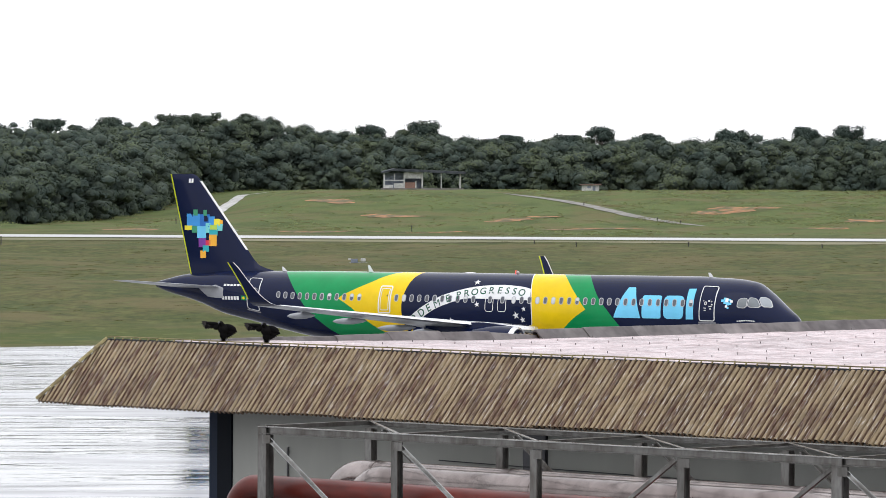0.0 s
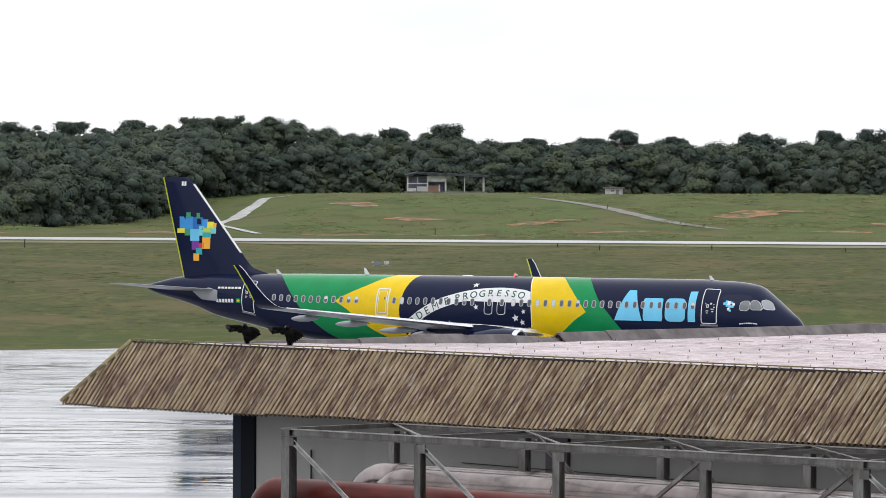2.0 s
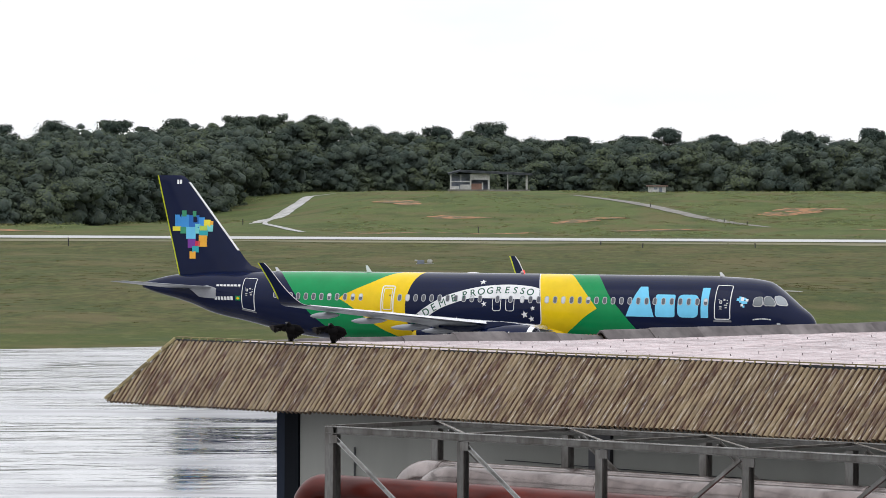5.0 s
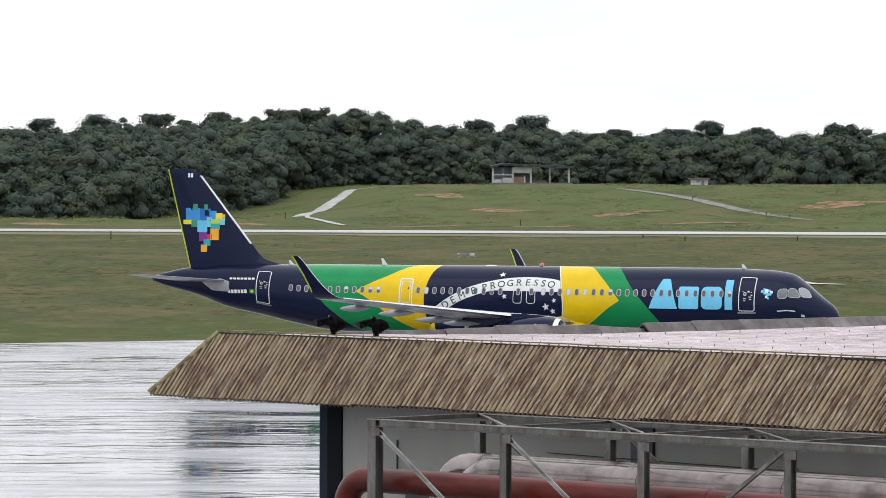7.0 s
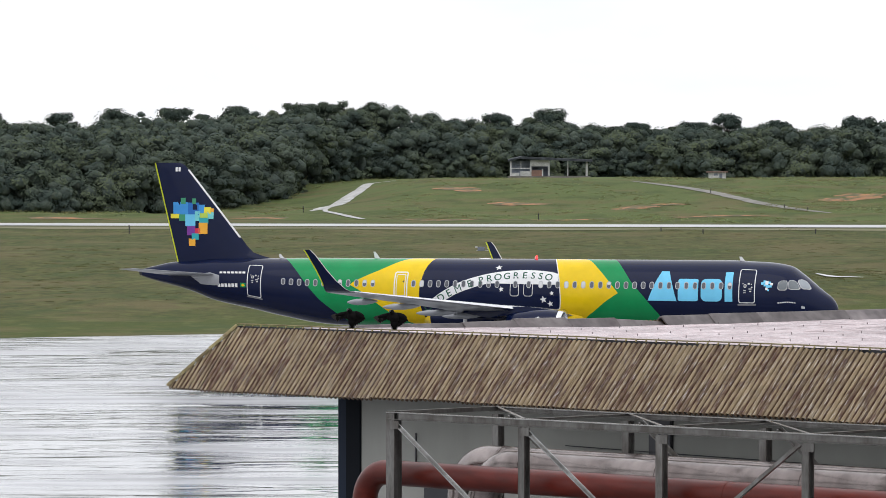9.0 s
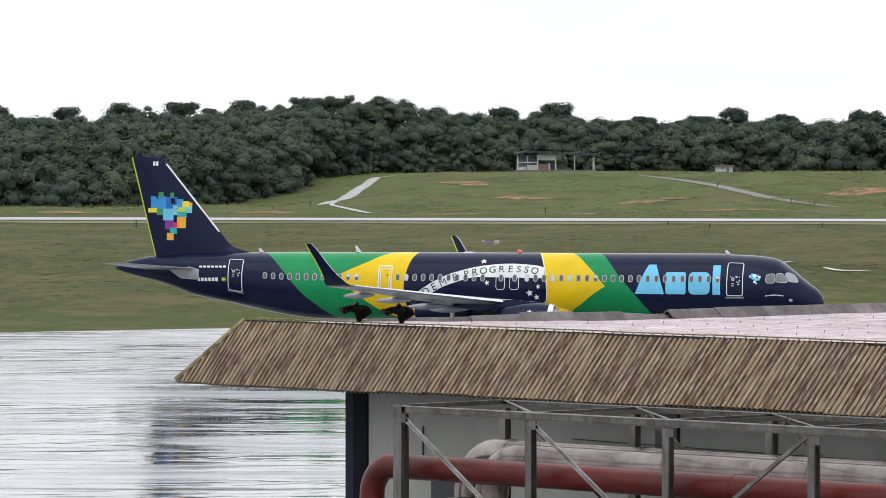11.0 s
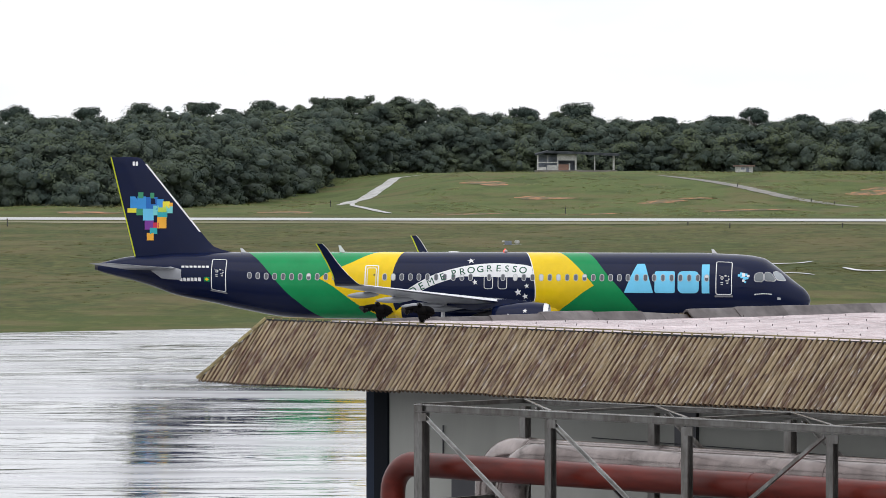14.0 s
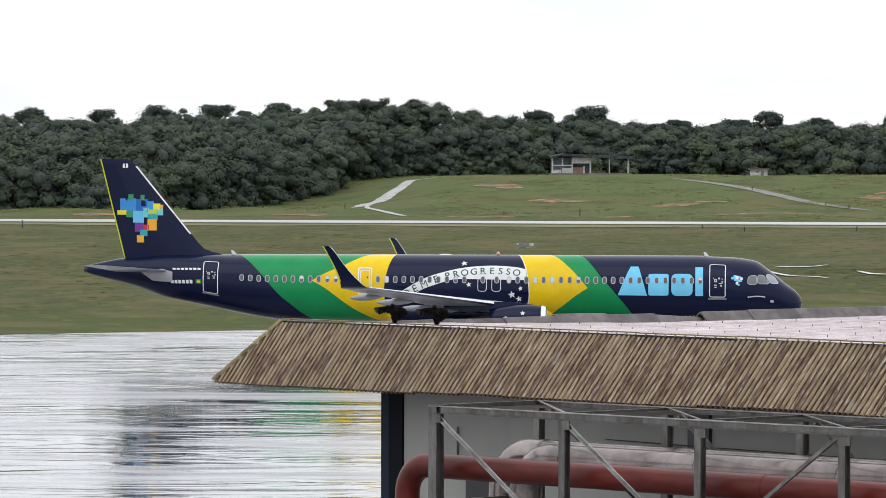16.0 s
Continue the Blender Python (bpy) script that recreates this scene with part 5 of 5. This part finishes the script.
# emergent trees on the skyline: place along the back, top height
for i, (x, top, r, dp) in enumerate(((49.5, 24.1, 2.9, 2.9), (14.5, 25.2, 3.6, 3.4), (-58.5, 25.1, 3.4, 2.2), (-69.5, 25.0, 4.2, 2.6), (-46.5, 25.5, 2.8, 2.2), (-81, 24.3, 3.2, 2.8),
                                     (-95.5, 24.6, 3.6, 2.8), (98, 24.5, 3.7, 3.0), (90, 24.2, 3.0, 2.6), (75, 23.6, 3.0, 2.4), (43, 22.6, 2.6, 2.0), (4.5, 24.1, 3.2, 2.2),
                                     (-34, 26.0, 3.4, 2.2), (-20, 26.2, 3.4, 2.2), (60, 22.7, 2.8, 2.0), (32, 22.3, 2.4, 1.8), (-28, 26.4, 3.0, 2.0))):
    y = 893 + (i % 3) * 4
    tall_tree(x * y / 850, y, 10.5 + (top + 0.25 - 10.5) * y / 850, r * 1.1, dp * 1.3, 100 + i, label="tall emergent rainforest tree with an open crown above the canopy")

# shrubs and weeds on the hill and along the verges
def scatter(name, label, spots, material, seed, leaf=0.2, count=26, wide=(1.0, 1.0, 1.0)):
    g = np.random.default_rng(seed)
    lv, lf, n = [], [], 0
    for x, y, s in spots:
        z = float(ground_z(x, y))
        u = g.normal(size=(count, 3))
        u[:, 2] = np.abs(u[:, 2])
        u /= np.linalg.norm(u, axis=1)[:, None]
        p = u * np.array([s, s, s * 0.55]) * g.uniform(0.3, 1.0, (count, 1)) * wide + np.array([x, y, z])
        a, b = leaf_cards(p, u * 0.5 + np.array([0, -0.1, 1.0]), leaf * (0.6 + 0.5 * s), g, 0.3)
        lv.append(a), lf.append(b + n)
        n += len(a)
    return tagged(new(name, fast_mesh(name, np.concatenate(lv), np.concatenate(lf), material)), label, "vegetation", kind="stuff")


sg_ = np.random.default_rng(8)
spots = []
road_x = lambda y: float(np.interp(y, [650, 662, 674, 690.7, 709, 732.4, 760], [53.5, 48.7, 44.4, 40, 35.6, 29.6, 24]))
drifts = [(sg_.uniform(-36, 112), sg_.uniform(640, 815), sg_.uniform(1.5, 6)) for _ in range(230)]
for _ in range(8000):                     # hill, in drifts, thicker beyond the road
    x, y, w = drifts[int(sg_.integers(len(drifts)))]
    x, y = x + sg_.normal(0, w), y + sg_.normal(0, w * 1.6)
    beyond = x > road_x(y) + 2
    if sg_.random() < (1.0 if beyond else 0.4) and not -9 < x - road_x(y) * 1.0 < 2.5 and (x > -14 or x < -28):
        spots.append((x, y, abs(sg_.normal(0.12, 0.16)) + 0.08 + 0.35 * (sg_.random() < 0.06)))
for _ in range(160):                       # foot of the forest
    x = sg_.uniform(-110, -25)
    spots.append((x, forest_front(x) - abs(sg_.normal(0, 10)), sg_.uniform(0.6, 1.6)))
for _ in range(120):
    x = sg_.uniform(-25, 115)
    spots.append((x, sg_.uniform(835, 858), sg_.uniform(0.5, 1.3)))
for _ in range(60):
    x = sg_.uniform(44, 66)
    spots.append((x, sg_.uniform(655, 672), sg_.uniform(0.5, 1.2)))
for _ in range(150):                       # low bushes along the runway's far verge
    x = sg_.normal(38, 14)
    spots.append((x, sg_.uniform(622, 642) - 0.2 * x, sg_.uniform(0.3, 0.75)))
for _ in range(220):                       # bushes beyond the road
    x, y = sg_.uniform(52, 112), sg_.uniform(655, 770)
    if x > road_x(y) + 4:
        spots.append((x, y, sg_.uniform(0.4, 0.95)))
scatter("hill_shrubs", "low green shrubs and weeds on the hill", spots[::2], SHRUB, 21, 0.12, 26, (1.7, 1.6, 0.7))
scatter("hill_weeds", "dull olive weeds and dry stalks on the hill", spots[1::2], WEED, 23, 0.11, 26, (1.7, 1.6, 0.6))
spots = []
for _ in range(520):
    x, y = sg_.uniform(-75, 80), sg_.uniform(318, 535)
    if y - 0.57 * x > 350:
        spots.append((x, y, abs(sg_.normal(0.1, 0.26)) + 0.06))
for x, y, n in ((40, 412, 26), (-28, 430, 22), (-45, 470, 18), (36, 470, 12), (-25, 360, 14), (52, 440, 14), (-38, 395, 20), (-50, 440, 16), (10, 480, 14), (-20, 500, 14), (-34, 375, 14), (-30, 440, 30), (-38, 420, 30), (-24, 470, 24), (-52, 405, 24), (28, 396, 40), (33, 392, 40), (37, 400, 40)):
    for _ in range(n):
        spots.append((x + sg_.normal(0, 2.6), y + sg_.normal(0, 6), sg_.uniform(0.1, 0.36)))
scatter("grass_tufts", "scattered dark grass tufts on the airfield", spots, TUFT, 22, 0.07, 44, (2.6, 3.0, 0.45))


def ribbon(name, line, widths, material, label, category, lift=0.06, seed=1):
    """A worn track laid on the land."""
    g = random.Random(seed)
    pts = curve_through([(x, y) for x, y in line], 8)
    v, f = [], []
    n = len(pts)
    for i, (x, y) in enumerate(pts):
        (x0, y0), (x1, y1) = pts[max(i - 1, 0)], pts[min(i + 1, n - 1)]
        d = math.hypot(x1 - x0, y1 - y0)
        nx_, ny_ = -(y1 - y0) / d, (x1 - x0) / d
        w = float(np.interp(i / (n - 1), np.linspace(0, 1, len(widths)), widths)) / 2
        for k in range(7):
            s = (k / 3 - 1) * w * (1 + g.uniform(-0.12, 0.12) * (k in (0, 6)))
            px, py = x + nx_ * s, y + ny_ * s
            v.append((px, py, float(ground_z(px, py)) + lift))
    for i in range(n - 1):
        f += [(i * 7 + k, i * 7 + k + 1, i * 7 + k + 8, i * 7 + k + 7) for k in range(6)]
    return tagged(new(name, mesh_of(name, v, f, material, True)), label, category, kind="structure")


ribbon("gravel_track", [(-15, 819), (-18.8, 808), (-20.2, 779), (-21.6, 744), (-23.6, 715), (-24.6, 687)], [0.8, 2.3, 2.6, 3.2, 3.5, 3.0], TRACK, "pale washed-out gravel track up the hill", "track")
ribbon("side_track", [(-23.5, 690), (-23.2, 676), (-21.7, 659), (-18.6, 642), (-16.3, 633)], [0.6, 0.8, 1.4, 1.5, 1.0], TRACK, "pale branch of the gravel track", "track", 0.09)
ribbon("hill_road", [(27, 742), (29.6, 732.4), (35.6, 709), (40, 690.7), (44.4, 674), (48.7, 662), (53.5, 650)], [1.0, 2.0, 2.2, 2.2, 2.2, 1.8, 0.5], TRACK_GREY, "narrow grey road down the hill", "road", 0.07)

for line in ([(24.5, 407.7), (25.8, 405.4), (27.8, 404.8), (29.4, 408.1)], [(23.0, 400.9), (24.4, 388.0), (26.6, 385.9), (27.7, 383.4)], [(31.1, 394.6), (32.1, 389.7), (33.6, 388.7), (34.8, 388.0)]):
    ribbon("wet_rut", line, [0.2, 0.9, 0.8, 0.2], WET_RUT, "pale wet rut in the airfield grass", "rut", 0.09, 5)


def soil_patch(x, y, rx, ry, seed):
    g = random.Random(seed)
    bm = bmesh.new()
    c = bm.verts.new((x, y, float(ground_z(x, y)) + 0.1))
    rings = []
    ph = [g.uniform(0, 6.28) for _ in range(3)]
    for rr in (0.5, 1.0):
        ring = []
        for k in range(28):
            q = 2 * math.pi * k / 28
            w = rr * (1 + 0.22 * math.sin(2 * q + ph[0]) + 0.16 * math.sin(3 * q + ph[1]) + 0.1 * math.sin(7 * q + ph[2]) + g.uniform(-0.05, 0.05))
            px, py = x + rx * w * math.cos(q), y + ry * w * math.sin(q)
            ring.append(bm.verts.new((px, py, float(ground_z(px, py)) + 0.05)))
        rings.append(ring)
    for k in range(28):
        bm.faces.new((c, rings[0][k], rings[0][(k + 1) % 28]))
        bm.faces.new((rings[0][k], rings[1][k], rings[1][(k + 1) % 28], rings[0][(k + 1) % 28]))
    ob = part("bare_soil", bm, SOIL, None, smooth=True)
    tagged(ob, "patch of bare red soil in the grass", "soil", "soil patches", kind="structure")


for i, (x, y, rx, ry) in enumerate(((-2.3, 715, 3.6, 7), (6.7, 679, 4, 4), (61.3, 686, 4, 5), (66, 688, 3, 3), (57, 682, 2.4, 4), (-32, 642, 3.5, 5), (24.7, 664, 4, 3), (79.6, 653, 4, 4), (-4.5, 636, 6, 2.5),
                                    (11, 635, 7, 2), (-60, 640, 6, 4), (36, 640, 6, 2), (30, 668, 3, 2), (70, 640, 5, 2))):
    soil_patch(x, y, rx, ry, 40 + i)

# ---- shelter and hut on the hill ----
CONCRETE = mat("old_white_render", (0.62, 0.62, 0.60), 0.8, 0, (0.45, 0.45, 0.43), 0.8, grime=0.3)
BLOCKWORK = mat("red_blockwork", (0.28, 0.16, 0.12), 0.9, 0, (0.2, 0.12, 0.1), 1.0, grime=0.3)
SHED_ROOF = mat("grey_sheet_roof", (0.075, 0.082, 0.09), 0.9, 0.0, (0.035, 0.04, 0.045), 1.0, spec=0.1)
HAZE_WALL = mat("blue_grey_render", (0.22, 0.25, 0.30), 0.8, 0, (0.15, 0.17, 0.21), 0.7, grime=0.2)


def shelter(x, y):
    z = float(ground_z(x, y)) + 0.42
    s = thing("airfield_shelter", "open-sided hilltop shelter with white posts and dark grey sheet roof", "shelter", m=pose(x, y, z))
    part("slab", box_bm(15.5, 6, 1.2, (7.2, 2.5, -0.3), 0.03), TRACK_GREY, s)
    for px, py, h, w in ((0, 0, 2.85, 0.26), (3.75, 0, 2.9, 0.26), (7.15, 0, 2.95, 0.28), (10.7, 0, 2.9, 0.2), (14.3, 0, 2.75, 0.28), (0, 5, 3.1, 0.24), (7.15, 5, 3.1, 0.24), (14.3, 5, 2.8, 0.24), (5.95, 0, 1.3, 0.24)):
        part("post", box_bm(w, w, h, (px, py, 0.3 + h / 2), 0.02), CONCRETE, s, "white post")
    part("sloping_roof", loft_bm([[(xx, yy, zz) for yy, zz in ((-1.2, z0), (5.6, z0 + 0.1), (5.6, z0 + 0.5), (-1.2, z0 + 0.42))] for xx, z0 in ((1.9, 3.5), (8, 3.25), (15.3, 2.95))]), SHED_ROOF, s, "dark grey sheet roof")
    part("sloping_roof", loft_bm([[(xx, yy, zz) for yy, zz in ((-0.6, z0), (5.6, z0 + 0.2), (5.6, z0 + 0.5), (-0.6, z0 + 0.3))] for xx, z0 in ((-0.5, 3.0), (1.9, 3.62))]), SHED_ROOF, s)
    part("upper_wall", box_bm(3.3, 0.15, 1.15, (5.45, 0.05, 2.7)), CONCRETE, s, "white wall panel")
    part("lower_wall", box_bm(2.0, 0.15, 1.1, (4.85, 0.06, 0.85)), BLOCKWORK, s, "red blockwork wall")
    part("room_wall", box_bm(3.5, 0.15, 2.9, (1.9, 2.4, 1.75)), HAZE_WALL, s, "grey-blue recessed wall")
    part("rail", box_bm(3.6, 0.12, 0.16, (1.9, -0.02, 1.75), 0.02), CONCRETE, s)
    part("mullion", box_bm(0.12, 0.12, 1.3, (1.9, -0.02, 2.4), 0.02), CONCRETE, s)
    part("low_panel", box_bm(1.9, 0.1, 0.9, (2.75, 0.1, 0.75), 0.02), CONCRETE, s)
    part("low_panel", box_bm(1.5, 0.1, 0.6, (0.85, 0.1, 0.6), 0.02), CONCRETE, s)
    part("back_wall", box_bm(7.2, 0.15, 2.6, (3.6, 5.0, 1.6)), HAZE_WALL, s)


shelter(6.9, 815.0)


def hut(x, y):
    z = float(ground_z(x, y)) - 0.1
    s = thing("small_hut", "small weathered white hut with a flat slab roof", "hut", m=pose(x, y, z))
    part("wall", box_bm(2.9, 2.4, 1.15, (0, 0, 0.57), 0.02), CONCRETE, s)
    part("slab_roof", box_bm(3.6, 3.1, 0.24, (0, 0, 1.2), 0.02), mat("stained_slab", (0.24, 0.16, 0.135), 0.8, grime=0.4), s, "stained flat roof")
    part("door", box_bm(0.5, 0.05, 0.85, (0.55, -1.22, 0.5), 0.01), HAZE_WALL, s)
    part("window", box_bm(0.6, 0.05, 0.35, (-0.3, -1.22, 0.75), 0.01), HAZE_WALL, s)


hut(41.9, 748.0)


def marker(x, y, h, name="marker_post", label="short marker post beside the runway"):
    z = float(ground_z(x, y))
    s = thing(name, label, "marker post", "runway markers", m=pose(x, y, z))
    part("stake", box_bm(0.12, 0.12, h, (0, 0, h / 2 - 0.05), 0.015), DARK_METAL, s)
    part("head", box_bm(0.2, 0.2, 0.12, (0, 0, h), 0.02), BARK, s)


for x, y, h in ((26.8, 508, 0.5), (40.6, 516, 0.5), (22.4, 520, 0.4), (56.2, 513, 0.45), (-42, 528, 1.0), (-60, 526, 0.9), (9.5, 640, 0.9), (-26, 660, 0.9), (47.5, 664, 0.5), (50.5, 657, 0.5), (38, 697, 0.5)):
    marker(x, y, h)


def equipment(x, y):
    z = float(ground_z(x, y))
    s = thing("airfield_equipment", "small low white equipment boxes in the grass", "equipment box", m=pose(x, y, z))
    part("cabinet", box_bm(0.75, 0.7, 0.42, (-0.35, 0, 0.2), 0.04), HAZE_WALL, s, "grey cabinet")
    part("cabinet", box_bm(0.55, 0.6, 0.34, (0.6, 0, 0.3), 0.05), CONCRETE, s, "white cabinet")
    part("cable_duct", box_bm(1.9, 0.3, 0.1, (0.1, 0, 0.02), 0.02), CONCRETE, s)
    part("lamp_head", box_bm(0.3, 0.14, 0.14, (-0.85, 0, 0.38), 0.03), CONCRETE, s)


equipment(1.1, 459.5)

# ---- vultures on the eave ----
def blob(bm, at, scale, rot=(0, 0, 0), seg=14):
    m = Matrix.Translation(at) @ Euler([radians(a) for a in rot]).to_matrix().to_4x4() @ Matrix.Diagonal((*scale, 1))
    bmesh.ops.create_uvsphere(bm, u_segments=seg, v_segments=9, radius=1.0, matrix=m)
    return bm


def feather(bm, root, ang, length, width):
    """A thin tapered flight feather in the x-z plane."""
    d = Vector((math.cos(ang), 0.03, math.sin(ang)))
    s = Vector((-math.sin(ang), 0, math.cos(ang)))
    r = Vector(root)
    ys = Vector((0, 0.006, 0))
    loop = [r - s * width * 0.5, r + d * length * 0.6 - s * width * 0.6, r + d * length, r + d * length * 0.6 + s * width * 0.5, r + s * width * 0.5]
    a = [bm.verts.new(p - ys) for p in loop]
    b = [bm.verts.new(p + ys) for p in loop]
    bm.faces.new(a)
    bm.faces.new(b[::-1])
    for k in range(5):
        bm.faces.new((a[k], b[k], b[(k + 1) % 5], a[(k + 1) % 5]))


def vulture(at, size, turn):
    v = thing("vulture", "black vulture with half-spread wings perched on the eave", "bird", "vultures on the roof", m=pose(*at, 0, 0, turn) @ Matrix.Diagonal((size * 1.04, size, size * 0.92, 1)))
    bm = blob(bmesh.new(), (0.0, 0, 0.145), (0.066, 0.07, 0.075), (0, 12, 0))
    blob(bm, (0.0, 0, 0.075), (0.048, 0.05, 0.07))
    part("body", bm, FEATHER, v, smooth=True)
    bm = blob(bmesh.new(), (-0.03, -0.06, 0.228), (0.022, 0.035, 0.024))
    blob(bm, (-0.02, -0.03, 0.21), (0.03, 0.03, 0.05), (0, -15, 0))
    part("head", bm, FEATHER, v, "bare dark head", smooth=True)
    part("beak", tube_bm([(-0.045, -0.085, 0.245), (-0.048, -0.11, 0.235), (-0.048, -0.118, 0.222)], [0.012, 0.008, 0.003], 8), DARK_METAL, v, smooth=True)
    for sx in (-0.025, 0.03):
        part("leg", tube_bm([(sx, 0, 0.06), (sx, -0.005, 0.0), (sx, -0.04, -0.006)], [0.012, 0.009, 0.007], 8), DARK_METAL, v, smooth=True)
    tail = bmesh.new()
    for k in range(5):
        feather(tail, (0.0, 0.03, 0.06), radians(-102 + 6 * k), 0.09, 0.03)
    part("tail", tail, FEATHER, v)
    right = blob(bmesh.new(), (0.075, 0.0, 0.165), (0.085, 0.036, 0.046), (0, 24, 0))
    blob(right, (0.075, 0.012, 0.125), (0.062, 0.03, 0.06), (0, 40, 0))
    for k in range(6):
        feather(right, (0.115 - 0.016 * k, 0.0, 0.135 - 0.012 * k), radians(-30 - 10 * k), 0.062, 0.036)
    part("folded_wing", right, FEATHER, v, smooth=True)
    # the raised wing turns about its shoulder
    wing_ob = part("raised_wing", blob(blob(bmesh.new(), (-0.105, 0, -0.012), (0.1, 0.026, 0.026), (0, 4, 0)), (-0.055, 0.0, -0.045), (0.062, 0.03, 0.045), (0, -38, 0)),
                   FEATHER, v, smooth=True, m=pose(-0.015, 0, 0.225))
    inner = bmesh.new()
    for k in range(5):
        feather(inner, (-0.06 - 0.026 * k, 0, -0.02), radians(262 - 5 * k), 0.06 + 0.005 * k, 0.042)
    part("secondary_feathers", inner, FEATHER, wing_ob)
    fan = bmesh.new()
    for k in range(6):
        feather(fan, (-0.175 + 0.004 * k, 0, -0.004 - 0.004 * k), radians(176 + 13 * k), 0.085, 0.032)
    part("primary_feathers", fan, FEATHER_TIP, wing_ob, "spread brown-tipped flight feathers")
    return v, wing_ob


birds = []
for s, sz in ((2.64, 1.16), (3.58, 1.16)):
    birds.append(vulture(K + E_DIR * s + Vector((0, 0, 0.055)), sz, -4))
PLANE_ROWS = [
    (0.0, 25.944, 247.062, -32.258),
    (0.5, 25.675, 247.342, -31.763),
    (1.0, 25.411, 247.752, -31.211),
    (1.5, 25.154, 248.265, -30.605),
    (2.0, 24.902, 248.855, -29.948),
    (2.5, 24.657, 249.504, -29.243),
    (3.0, 24.417, 250.192, -28.494),
    (3.5, 24.183, 250.906, -27.703),
    (4.0, 23.954, 251.634, -26.874),
    (6.5, 22.846, 255.220, -22.280),
    (7.0, 22.625, 255.900, -21.296),
    (7.5, 22.400, 256.565, -20.299),
    (8.0, 22.172, 257.217, -19.292),
    (8.5, 21.938, 257.855, -18.279),
    (9.0, 21.699, 258.484, -17.263),
    (11.5, 20.385, 261.521, -12.261),
    (12.0, 20.097, 262.111, -11.299),
    (12.5, 19.801, 262.692, -10.357),
    (13.0, 19.498, 263.260, -9.437),
    (13.5, 19.188, 263.808, -8.542),
    (14.0, 18.874, 264.330, -7.675),
    (14.5, 18.557, 264.814, -6.839),
    (15.0, 18.239, 265.248, -6.035),
    (15.5, 17.923, 265.616, -5.265),
    (16.0, 17.613, 265.900, -4.531),
]


def motions():
    """The airliner is pushed back, tail first, in a slow turn."""
    walk(plane, [(t, pose(x, y, 0, 0, 0, a)) for t, x, y, a in PLANE_ROWS])
    # the beacon's lens turns once in 1.0915 s
    ts, hs = ([r[i] for r in PLANE_ROWS] for i in (0, 3))
    walk(turning_lens, [(k / 10, pose(*BEACON_AT, 0, 0, -90 - np.interp(k / 10, ts, hs) + 360 * (k / 10 - 3.52) / 1.0915)) for k in range(161)])
    # the vultures let their raised wings sink a little
    for (bird, wing_ob), lag in zip(birds, (0.0, 0.3)):
        walk(wing_ob, [(t, pose(-0.015, 0, 0.225, 0, a - 4 * lag)) for t, a in
                       ((0.0, 4), (1.5, 2), (3.0, -2), (4.5, -8), (6.5, -14), (9.0, -18), (11.5, -14), (14.0, -12), (16.0, -10))])


motions()
